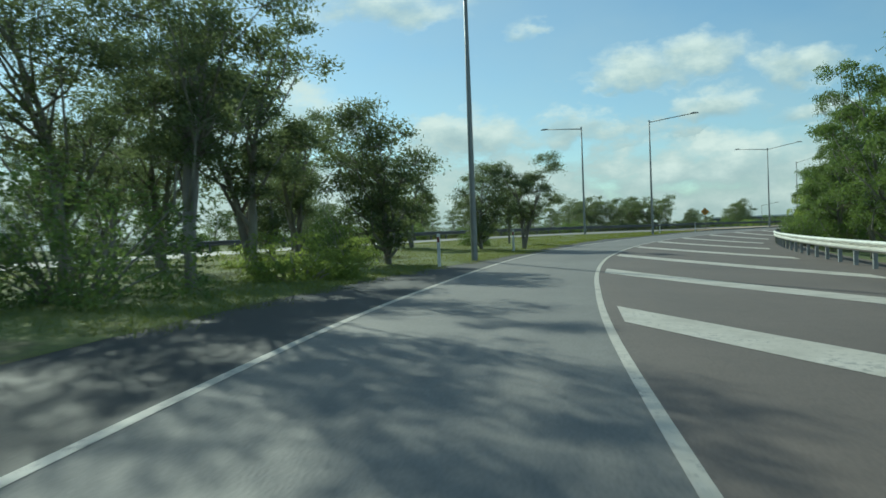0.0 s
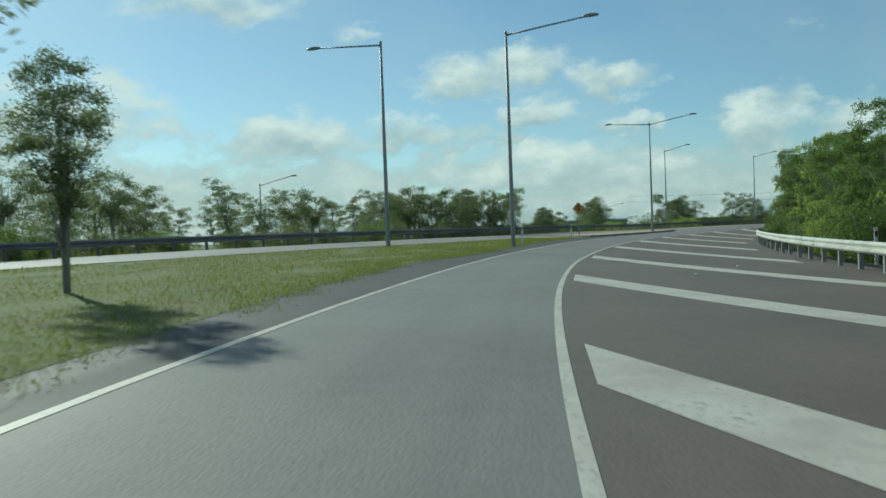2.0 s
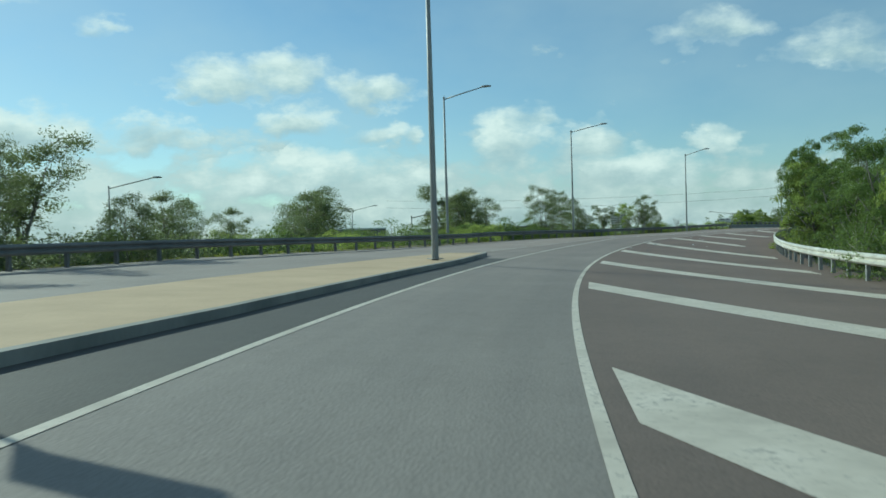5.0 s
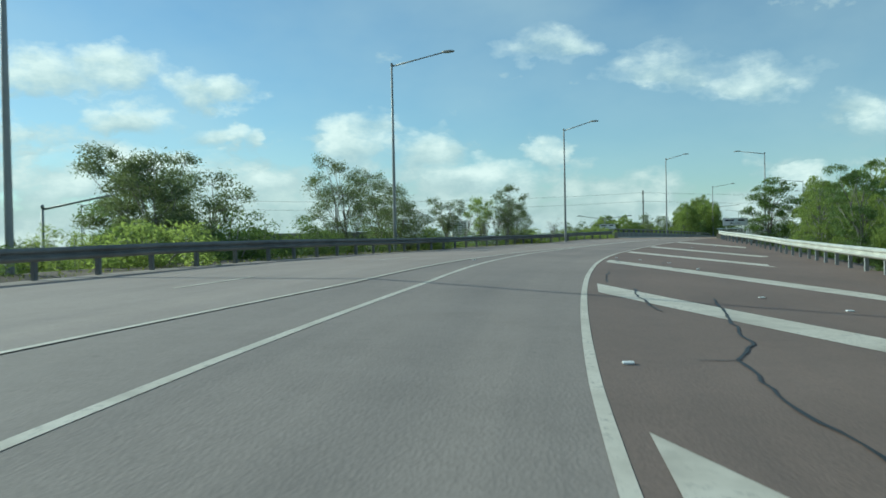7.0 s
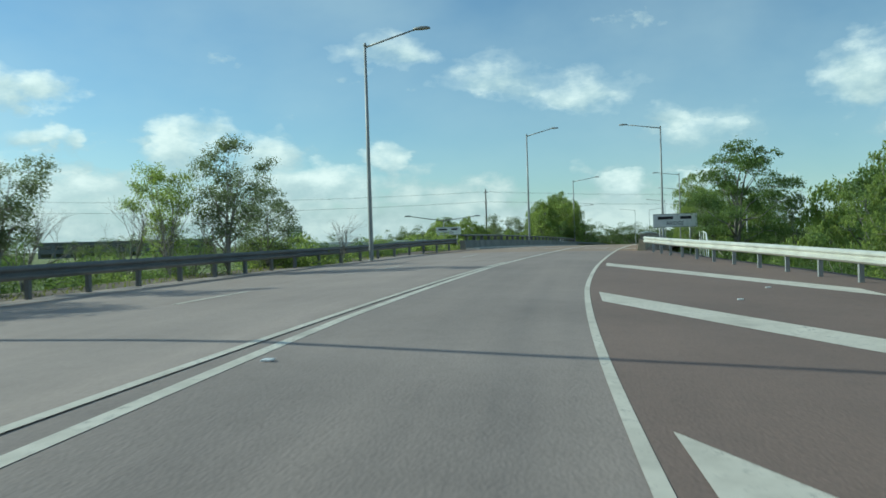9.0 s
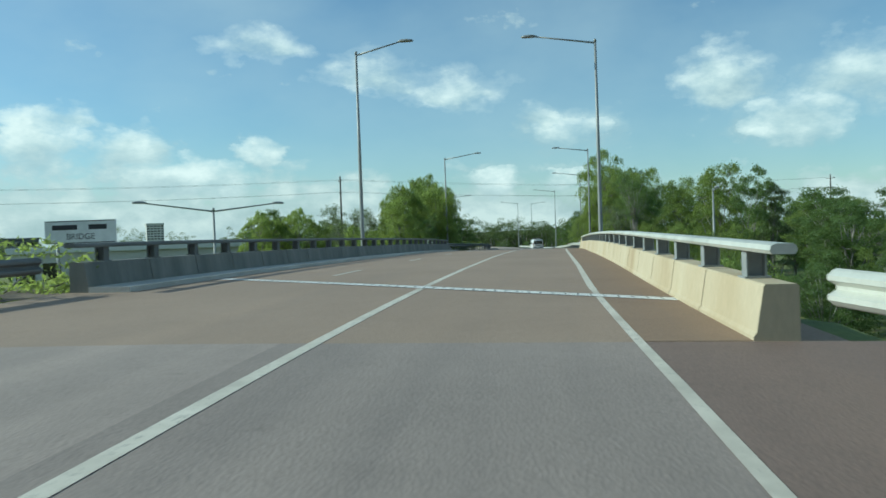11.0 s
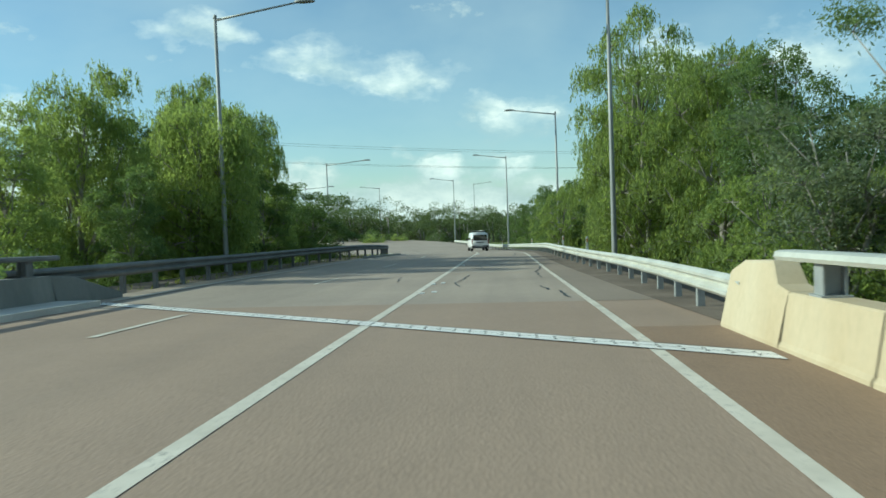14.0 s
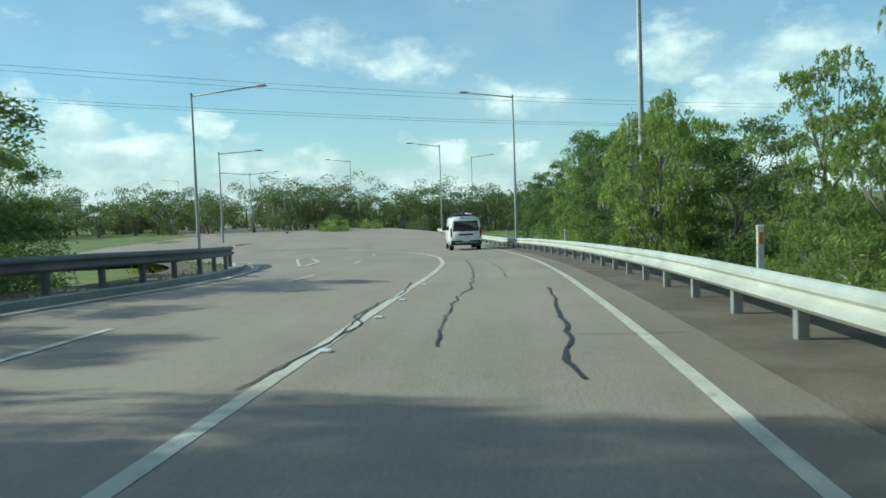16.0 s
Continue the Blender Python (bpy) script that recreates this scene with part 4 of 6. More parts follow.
# ---------------------------------------------------------------- trees
def scatter_leaves(rng, centres, radii, count, size, hang=0.0, slim=0.34, droop=0.5, shell=0.7):
    """Leaves on the upper shells of small pads; with hang they trail down in strands."""
    centres, radii = np.asarray(centres), np.asarray(radii)
    share = radii ** 2 / (radii ** 2).sum()
    if hang:
        each = 11
        strands = count // each
        k = rng.choice(len(centres), strands, p=share)
        u = rng.normal(size=(strands, 3))
        u /= np.linalg.norm(u, axis=1)[:, None]
        u[:, 2] = np.abs(u[:, 2]) * 0.9 - 0.15
        top = centres[k] + u * (radii[k] * rng.uniform(0.55, 1.05, strands))[:, None]
        long = hang * rng.uniform(0.35, 1.15, strands)
        t = rng.uniform(0, 1, (strands, each))
        sway = u[:, :2] * 0.22 + rng.normal(size=(strands, 2)) * 0.08
        drop = t * long[:, None]
        p = np.repeat(top, each, axis=0)
        p[:, 0] += (drop * sway[:, :1]).ravel()
        p[:, 1] += (drop * sway[:, 1:]).ravel()
        p[:, 2] -= drop.ravel()
        p += rng.normal(size=p.shape) * 0.035
        droop = 2.2
    else:
        k = rng.choice(len(centres), count, p=share)
        u = rng.normal(size=(count, 3))
        u /= np.linalg.norm(u, axis=1)[:, None]
        u[:, 2] = np.where((u[:, 2] < -0.25) & (rng.uniform(size=count) < 0.75), -u[:, 2], u[:, 2]) * 0.8
        r = radii[k] * np.where(rng.uniform(size=count) < shell, rng.uniform(0.72, 1.08, count), rng.uniform(0.15, 1.55, count))
        p = centres[k] + u * r[:, None]
    n = len(p)
    p[:, 2] = np.maximum(p[:, 2], 0.06)
    ln = size * rng.uniform(0.6, 1.4, n)
    axis = rng.normal(size=(n, 3))
    axis[:, 2] -= droop
    axis /= np.linalg.norm(axis, axis=1)[:, None]
    side = np.cross(axis, rng.normal(size=(n, 3)))
    side /= np.linalg.norm(side, axis=1)[:, None] + 1e-9
    a, b = axis * ln[:, None], side * (ln * slim)[:, None]
    return np.stack([p - a * 0.5, p + b * 0.5, p + a * 0.5, p - b * 0.5], 1).reshape(-1, 3)


def leaf_mesh(name, verts, material):
    n = len(verts) // 4
    me = bpy.data.meshes.new(name)
    me.vertices.add(len(verts))
    me.vertices.foreach_set("co", verts.astype(np.float32).ravel())
    me.loops.add(4 * n)
    me.loops.foreach_set("vertex_index", np.arange(4 * n, dtype=np.int32))
    me.polygons.add(n)
    me.polygons.foreach_set("loop_start", np.arange(0, 4 * n, 4, dtype=np.int32))
    me.materials.append(material)
    me.update(calc_edges=True)
    return me


def tree(seed, height, spread, leaves, leaf, material, label, trunk_r=0.14, bare=0.3, lobes=14, lobe=0.34, pads=8, pad=0.5, hang=0.0, stems=1, widest=0.5, slim=0.34, shell=0.7, name="tree"):
    """Stems that fork into limbs; each limb carries a lobe of foliage built of small pads. Stands at the origin."""
    rng = np.random.default_rng(seed)
    root = new(name)
    tagged(root, label, name)
    tv, tf, centres, radii = [], [], [], []

    def add(points, thick, sides):
        v, f = tube_arrays(points, thick, sides)
        b = len(tv)
        tv.extend(v)
        tf.extend([tuple(i + b for i in q) for q in f])

    trunks = []
    for st in range(stems):
        lean = rng.normal(size=2) * (0.03 if stems == 1 else 0.11) * height
        tall = height * (0.86 if st == 0 else rng.uniform(0.68, 0.84))
        bend = np.cumsum(rng.normal(size=(8, 2)) * 0.016 * height, axis=0)
        stem = [np.array([lean[0] * t * t + bend[i, 0] * t, lean[1] * t * t + bend[i, 1] * t, tall * t]) for i, t in enumerate(np.linspace(0, 1, 8))]
        stem[0] = np.array([rng.normal() * 0.06, rng.normal() * 0.06, -0.25])
        add(stem, [trunk_r * (1 - 0.88 * t) for t in np.linspace(0, 1, 8)], 7)
        trunks.append(stem)
    for i in range(lobes):
        # lobes climb round the stems inside an egg-shaped crown
        t = bare + (1 - bare) * (i + rng.uniform(0.2, 0.8)) / lobes
        w = (t - bare) / (1 - bare)
        shape = math.sin(math.pi * min(0.87, (0.12 + 0.88 * w) ** (math.log(0.5) / math.log(0.12 + 0.88 * widest)))) ** 0.5
        r = spread * lobe * rng.uniform(0.75, 1.2) * (0.55 + 0.5 * shape)
        out = max(0.0, spread * shape - r * 0.8) * math.sqrt(rng.uniform(0.3, 1.0))
        an = i * 2.4 + rng.uniform(-0.4, 0.4)
        stem = trunks[i % stems]
        j = min(int(min(t, 0.999) * 7), 6)
        on = stem[j] + (stem[j + 1] - stem[j]) * (min(t, 0.999) * 7 - j)
        c = np.array([on[0] + math.cos(an) * out, on[1] + math.sin(an) * out, height * t - r * 0.55])
        low = max(0.12, t - rng.uniform(0.12, 0.3))
        j = min(int(low * 7), 6)
        start = stem[j] + (stem[j + 1] - stem[j]) * (low * 7 - j)
        mid = (start + c) / 2 + np.array([0, 0, -0.06 * out]) + rng.normal(size=3) * 0.06 * spread
        q = trunk_r * (1 - 0.8 * low) * 0.6
        add([start, mid, c], [q, q * 0.62, q * 0.3], 5)
        for _ in range(pads):
            u = rng.normal(size=3)
            u /= np.linalg.norm(u)
            u[2] = abs(u[2]) * 0.8 - 0.25
            e = c + u * r * rng.uniform(0.6, 1.05)
            centres.append(e)
            radii.append(r * pad * rng.uniform(0.6, 1.25))
            add([c, (c + e) / 2 + np.array([0, 0, 0.05]), e], [q * 0.32, q * 0.2, q * 0.08], 4)
    part("trunk", mesh_from("trunk", tv, tf, M_BARK, True), root)
    part("crown", leaf_mesh("crown", scatter_leaves(rng, centres, radii, leaves, leaf, hang, slim, shell=shell), material), root)
    return root


def dead_tree(seed, height, spread, label, name="tree"):
    """Bare grey stems that fork three times into thin twigs."""
    rng = np.random.default_rng(seed)
    root = new(name)
    tagged(root, label, name)
    tv, tf = [], []

    def grow(p, d, length, r, depth):
        q = p + d * length
        v, f = tube_arrays([p, (p + q) / 2 + rng.normal(size=3) * 0.03 * length, q], [r, r * 0.8, r * 0.55], 5 if depth else 7)
        b = len(tv)
        tv.extend(v)
        tf.extend([tuple(i + b for i in g) for g in f])
        if depth < 4:
            for _ in range(3 if depth else 4):
                e = d + rng.normal(size=3) * np.array([0.42, 0.42, 0.2]) * spread
                e[2] = max(e[2], 0.25)
                grow(p + (q - p) * rng.uniform(0.6, 1.0), e / np.linalg.norm(e), length * rng.uniform(0.55, 0.8), r * 0.5, depth + 1)

    for k in range(2):
        grow(np.array([0.15 * k, 0.0, -0.2]), np.array([0.12 * (1 - 2 * k), 0.05, 1.0]), height * 0.36, 0.06, 0)
    part("trunk", mesh_from("trunk", tv, tf, M_BARK, True), root)
    return root


def shrub(seed, height, spread, leaves, leaf, material, label, name="shrub"):
    rng = np.random.default_rng(seed)
    root = new(name)
    tagged(root, label, name)
    tv, tf, centres, radii = [], [], [], []
    for i in range(22):
        an, r = rng.uniform(0, 6.28), spread * math.sqrt(rng.uniform(0.0, 0.75))
        tip = np.array([math.cos(an) * r, math.sin(an) * r, height * rng.uniform(0.35, 0.95) * (1.05 - 0.5 * (r / spread) ** 2)])
        v, f = tube_arrays([(0, 0, -0.15), tuple(tip * 0.5 + np.array([0, 0, 0.1])), tuple(tip)], [0.035, 0.022, 0.01], 5)
        b = len(tv)
        tv += v
        tf += [tuple(k + b for k in q) for q in f]
        for lift in (1.0, 0.6, 0.25):
            centres.append(tip * np.array([1, 1, lift]) + rng.normal(size=3) * 0.08 * spread)
            radii.append(spread * rng.uniform(0.14, 0.26))
    part("stem", mesh_from("stem", tv, tf, M_BARK, True), root)
    part("crown", leaf_mesh("crown", scatter_leaves(rng, centres, radii, leaves, leaf), material), root)
    return root


GUMS = [dict(seed=11 + i, height=h, spread=sp, leaves=21000, leaf=0.115, pad=0.46, pads=9, lobe=0.36, shell=0.3, material=M_GUM, bare=b, label=t, stems=st, lobes=lm, widest=0.62) for i, (h, sp, b, st, lm, t) in enumerate([
    (7.0, 2.3, 0.36, 2, 18, "open grey-green eucalyptus with thin pale limbs"), (8.0, 2.4, 0.42, 3, 19, "tall sparse eucalyptus with several thin stems"),
    (5.5, 2.3, 0.2, 1, 22, "small dark eucalyptus with a ragged crown"), (8.5, 2.8, 0.24, 2, 24, "tall eucalyptus with a full drooping crown")])]
YOUNG = [dict(seed=71 + i, height=h, spread=sp, leaves=n, leaf=0.1, pad=0.46, pads=9, lobe=0.36, shell=0.3, material=M_GUM, bare=b, label=t, stems=st, lobes=lm, trunk_r=0.085, widest=0.6) for i, (h, sp, b, st, lm, n, t) in enumerate([
    (5.2, 2.1, 0.38, 2, 15, 11000, "young eucalyptus with two thin stems and airy crown"), (4.6, 1.9, 0.45, 3, 14, 10000, "slender many-stemmed eucalyptus with leafy tops"),
    (4.2, 2.2, 0.14, 1, 22, 15000, "low dark eucalyptus with a full ragged crown"), (6.0, 2.3, 0.3, 2, 18, 14000, "young eucalyptus with a wide open crown")])]
DENSE = [dict(seed=31 + i, height=h, spread=sp, leaves=24000, leaf=0.14, material=M_ACACIA, bare=0.06, lobes=26, lobe=0.36, pads=9, pad=0.42, hang=0.4, label=t, widest=0.55) for i, (h, sp, t) in enumerate([
    (8.5, 2.9, "dense bright green acacia with weeping leaves"), (10.5, 3.0, "tall bright green acacia with drooping sprays"), (6.5, 2.8, "rounded bright green acacia")])]
FULL = [dict(seed=36 + i, height=h, spread=sp, leaves=62000, leaf=0.135, slim=0.26, material=M_ACACIA, bare=0.05, lobes=34, lobe=0.34, pads=11, pad=0.42, hang=0.8, label=t, widest=0.58, trunk_r=0.17) for i, (h, sp, t) in enumerate([
    (8.5, 2.9, "dense bright green tree with weeping sprays"), (10.5, 3.0, "tall bright green weeping acacia with hanging strands"), (6.5, 2.8, "rounded bright green weeping tree")])]
OPEN = [dict(seed=41 + i, height=h, spread=sp, leaves=24000, leaf=0.14, material=M_BUSH, bare=b, lobes=22, lobe=0.34, pads=8, pad=0.45, stems=2, label=t, widest=0.6) for i, (h, sp, b, t) in enumerate([
    (10.0, 3.0, 0.2, "tall mid-green eucalyptus with visible forking limbs"), (7.5, 2.8, 0.14, "mid-green spreading tree with a leafy crown")])]
ROUND = [dict(seed=101 + i, height=h, spread=sp, leaves=36000, leaf=0.13, material=m, bare=b, lobes=24, lobe=0.38, pads=9, pad=0.42, label=t, widest=0.62, trunk_r=0.17) for i, (h, sp, b, m, t) in enumerate([
    (9.0, 3.2, 0.26, M_BUSH, "broad dark green tree with a domed crown"), (8.0, 3.0, 0.16, M_ACACIA, "rounded leafy tree with bright sunlit tops")])]
LIMBED = [dict(seed=111, height=11.0, spread=3.4, leaves=15000, leaf=0.12, material=M_BUSH, bare=0.48, lobes=24, lobe=0.27, pads=8, pad=0.48, stems=3, shell=0.35, label="tall thin eucalyptus with bare forking limbs and sparse leafy tops", widest=0.7, trunk_r=0.15)]
SPIRE = [dict(seed=121, height=9.0, spread=1.3, leaves=16000, leaf=0.12, material=M_GUM, bare=0.12, lobes=20, lobe=0.5, pads=8, pad=0.42, label="narrow dark green upright tree", widest=0.4)]
SHRUBS = [dict(seed=51 + i, height=h, spread=sp, leaves=7000, leaf=0.11, material=m, label=t) for i, (h, sp, m, t) in enumerate([
    (2.0, 1.7, M_BUSH, "leafy green roadside shrub"), (3.0, 2.1, M_BUSH, "tall loose green shrub"), (1.5, 1.6, M_ACACIA, "low yellowish green shrub"), (1.8, 1.8, M_GUM, "dull grey-green roadside shrub"), (2.4, 1.9, M_GUM, "loose grey-green roadside shrub")])]
MID = [dict(seed=61 + i, height=h, spread=sp, leaves=9000, leaf=0.15, material=M_GUM, bare=b, lobes=16, lobe=0.36, pads=7, pad=0.45, stems=2, label=t, widest=0.58) for i, (h, sp, b, t) in enumerate([
    (7.0, 2.8, 0.16, "grey-green tree of the roadside belt"), (8.5, 2.8, 0.22, "taller grey-green tree with a loose crown"), (6.0, 2.9, 0.08, "broad dark green tree with a dense crown")])]
THICK = [dict(seed=131 + i, height=4.5, spread=2.5, leaves=17000, leaf=0.12, material=m, label=t) for i, (m, t) in enumerate([
    (M_BUSH, "tall dense green roadside shrub"), (M_ACACIA, "tall yellowish green roadside shrub"), (M_GUM, "tall grey-green roadside shrub")])]
BARE = [dict(seed=91, height=5.5, spread=1.0, label="bare grey dead tree with thin branches")]
MADE = {}


def plant(kind, which, x, y, size=1.0, base=None, group="", wide=1.0):
    """Plants a copy of one of the made trees on the ground."""
    spec = kind[which % len(kind)]
    if kind is SHRUBS and size > 1.45:
        # large shrubs are a taller sort
        size *= spec["height"] / 4.5
        kind, spec = THICK, THICK[(0, 0, 1, 2, 2)[which % 5]]
    key = spec["seed"]
    rng = random.Random(x * 7.1 + y * 3.3)
    z = (gz(x, y) if base is None else base) - 0.03
    m = Matrix.Translation((x, y, z)) @ Matrix.Rotation(rng.uniform(0, 6.28), 4, "Z") @ Matrix.Diagonal((size * wide * rng.uniform(0.9, 1.1), size * wide * rng.uniform(0.9, 1.1), size, 1))
    if key not in MADE:
        MADE[key] = shrub(**spec) if kind in (SHRUBS, THICK) else dead_tree(**spec) if kind is BARE else tree(**spec)
        MADE[key].matrix_basis = m
        ob = MADE[key]
    else:
        src = MADE[key]
        keep = src.matrix_basis.copy()
        src.matrix_basis = Matrix()
        ob = copy_thing(src, m)
        src.matrix_basis = keep
    if group:
        tagged(ob, group=group)
    return ob


def at(s, d):
    p = rd(s, d)
    return float(p[0]), float(p[1])


def grown(kind, which, s, d, top, group=""):
    """A tree at a place along the road whose crown ends at the height top."""
    x, y = at(s, d)
    spec = kind[which % len(kind)]
    top = top + float(lie(s, d))
    return plant(kind, which, x, y, max(0.35, (top - gz(x, y)) / (spec["height"] * 1.03)), group=group)


def raised(kind, which, s, d, top, wide=1.0, group=""):
    """A tree at a place along the road whose crown ends at the level top."""
    x, y = at(s, d)
    spec = kind[which % len(kind)]
    return plant(kind, which, x, y, max(0.3, (top - gz(x, y)) / (spec["height"] * 1.02)), group=group, wide=wide)


def build_trees():
    rng = random.Random(5)
    # beside the start of the ramp
    raised(GUMS, 3, 47.5, 11.2, 7.2, 0.6, "trees beside the ramp")
    for s, d, k, z in [(25, -6.4, 2, 3.6), (20, -8.6, 0, 5.4), (15, -7.5, 1, 5.6), (16.5, -11.5, 3, 7.2), (10, -10.5, 1, 7.0), (22.5, -13, 3, 6.6), (28, -11, 0, 4.6),
                       (33, -15, 2, 4.0), (6, -14, 3, 7.5), (13, -18, 3, 8.0), (29, -20, 1, 5.5), (21, -24, 0, 6.5), (36, -27, 3, 5.5), (47, -33, 2, 4.4), (41, -36, 0, 5.0)]:
        grown(GUMS, k, s, d, z + 0.7, "gum trees by the start")
    grown(GUMS, 0, 40.2, -4.9, 3.8), grown(GUMS, 2, 39.3, -6.9, 3.5), grown(GUMS, 0, 41.5, -11.5, 4.4), grown(GUMS, 3, 44, -14.5, 4.6), grown(GUMS, 1, 40, -18, 4.6), raised(GUMS, 1, 49.4, -8.2, 3.7, 0.8)
    for s, d in [(27, -8.5), (31, -10.5), (18, -6.5), (23, -10), (12, -8), (35, -13), (45, -9)]:
        plant(SHRUBS, rng.randrange(3), *at(s, d), rng.uniform(0.7, 1.1), group="shrubs by the start")
    # tree line beyond the other carriageway
    for i in range(17):
        s = 60 + i * 5.4 + rng.uniform(-2, 2)
        d = float(FAR_EDGE(min(s, 200))) - rng.uniform(7, 15)
        grown(YOUNG, rng.choice((0, 1, 2, 2, 3)), s, d, rng.uniform(2.6, 4.6) * (0.5 if 120 < s < 145 else 1.0), "trees beyond the far rail")
    for i in range(46):
        s = 40 + i * 1.9 + rng.uniform(-2, 2)
        d = float(FAR_EDGE(min(s, 200))) - rng.uniform(14, 42)
        grown(MID, rng.randrange(3), s, d, rng.uniform(2.4, 4.6), "tree belt on the left")
    for s, d, k, z in [(119, -21.5, 1, 4.4), (116, -24, 0, 4.2), (109, -17.5, 1, 3.3), (154, -30, 3, 4.4), (148, -26, 0, 3.4)]:
        grown(YOUNG, k, s, d, z, "trees beyond the far rail")
    for kind, k, s, d, z, w in [(YOUNG, 2, 105.0, -23.5, 5.1, 1.0), (YOUNG, 0, 104.5, -20.0, 4.6, 0.9), (YOUNG, 3, 110.0, -21.5, 4.9, 0.9), (YOUNG, 2, 107.5, -23.0, 4.5, 1.0), (GUMS, 0, 161.6, -20.7, 5.6, 1.0), (GUMS, 2, 158.1, -17.6, 4.6, 0.8), (YOUNG, 1, 163.5, -19.5, 4.4, 1.0), (GUMS, 3, 170.5, -15.2, 5.6, 1.0), (GUMS, 3, 177.3, -15.8, 5.6, 0.9),
                                (YOUNG, 2, 174.5, -13.5, 3.4, 1.0), (YOUNG, 1, 180.3, -12.8, 3.7, 0.8), (YOUNG, 0, 188.7, -11.3, 5.0, 0.8), (YOUNG, 2, 194.0, -12.4, 3.7, 0.8), (YOUNG, 3, 113.9, -17.5, 4.5, 0.65), (SPIRE, 0, 106.5, -16.0, 4.2, 0.55), (YOUNG, 2, 118, -16.0, 2.6, 0.7)]:
        raised(kind, k, s, d, z, w, "trees beyond the far rail")
    x, y = at(188.3, -13.3)
    plant([dict(YOUNG[1], seed=79, material=M_ACACIA, label="slender young tree with a bright green top")], 0, x, y, (4.1 - gz(x, y)) / 4.7, wide=0.75)
    for s, d, z in [(189, -15.2, 4.4), (196.1, -9.9, 3.0), (182.5, -14.0, 3.7), (187.0, -12.5, 3.4), (190.2, -12.6, 3.6)]:
        raised(BARE, 0, s, d, z, 0.9, "bare trees beyond the far rail")
    for i in range(110):
        s = 20 + i * 1.78 + rng.uniform(-0.8, 0.8)
        d = float(FAR_EDGE(min(s, 210))) - rng.uniform(2.4, 6.5)
        z = float(np.interp(s, [20, 84, 130, 160, 180, 215], [1.2, 1.35, 1.5, 2.0, 1.5, 1.5])) + rng.uniform(-0.4, 0.4)
        raised(SHRUBS, rng.choice((0, 1, 2, 2) if s > 125 else (0, 3, 4, 4)), s, d, z, 1.15, "shrubs beyond the far rail")
    # right side of the ramp
    for s, d, z in [(27, 10.8, 7.0), (34, 10.5, 7.0), (40, 10.9, 6.4), (46.5, 10.3, 4.5), (52, 10.4, 4.1), (31, 14, 7), (43, 13, 5.6)]:
        grown(OPEN, rng.randrange(2), s, d, z, "trees beside the ramp")
    ramp_top = table((50, 3.9), (60, 4.2), (75, 4.7), (90, 5.4), (105, 5.4), (120, 5.0), (135, 4.7), (150, 5.2))
    for i in range(20):
        s = 54 + i * 4.9 + rng.uniform(-1, 1)
        grown(DENSE if i % 4 == 1 else OPEN, rng.randrange(3), s, 9.8 + rng.uniform(-0.3, 0.7), float(ramp_top(s)) - rng.uniform(0, 1.1), "acacias beside the ramp")
    for i in range(14):
        s = 58 + i * 7 + rng.uniform(-1, 1)
        grown(DENSE if i % 3 == 1 else OPEN, rng.randrange(3), s, 12.5 + rng.uniform(-0.6, 2), float(ramp_top(s)) + rng.uniform(-0.4, 0.5), "acacias beside the ramp")
    grown(OPEN, 1, 149.5, 10.4, 6.0, "trees beside the ramp")
    raised(OPEN, 1, 137.5, 9.4, 5.0, 0.75, "trees beside the ramp")
    for i in range(9):
        s = 157 + i * 4.6
        grown(DENSE if i % 3 else OPEN, rng.randrange(3), s, 10.4 + rng.uniform(-0.5, 1.5), 4.9 - rng.uniform(0, 1.0), "trees beside the ramp")
    for i in range(22):
        s = 50 + i * 6.6 + rng.uniform(-1, 1)
        grown(SHRUBS, rng.randrange(3), s, 8.9 + rng.uniform(0, 1.2), rng.uniform(0.4, 1.5), "shrubs beside the ramp")
    for i in range(13):
        s = 148 + i * 5.4 + rng.uniform(-2, 2)
        k = DENSE if i % 3 else OPEN
        grown(k, rng.randrange(3), s, 14.5 + rng.uniform(0, 6), rng.uniform(3.4, 5.0), "trees before the bridge")
    grown(OPEN, 1, 203.6, 6.7, 5.8), grown(OPEN, 1, 199, 13.5, 5.2), grown(DENSE, 2, 205, 12.5, 4.8)
    for i in range(12):
        grown(SHRUBS, rng.randrange(3), 190 + i * 2.4, 9.5 + rng.uniform(0, 5), rng.uniform(0.2, 1.4), "shrubs before the bridge")
    # right of the bridge, rooted below it
    for i in range(16):
        raised((OPEN, ROUND)[i % 2], rng.randrange(2), 240 + i * 4.4, 24 + rng.uniform(0, 10), rng.uniform(3.2, 5.0), 1.0, "trees right of the bridge")
    for i in range(12):
        raised(OPEN if i % 2 else DENSE, rng.randrange(3), 216 + i * 3.4 + rng.uniform(-1, 1), 17.5 + rng.uniform(0, 5), rng.uniform(1.4, 2.9), 1.1, "trees right of the bridge")
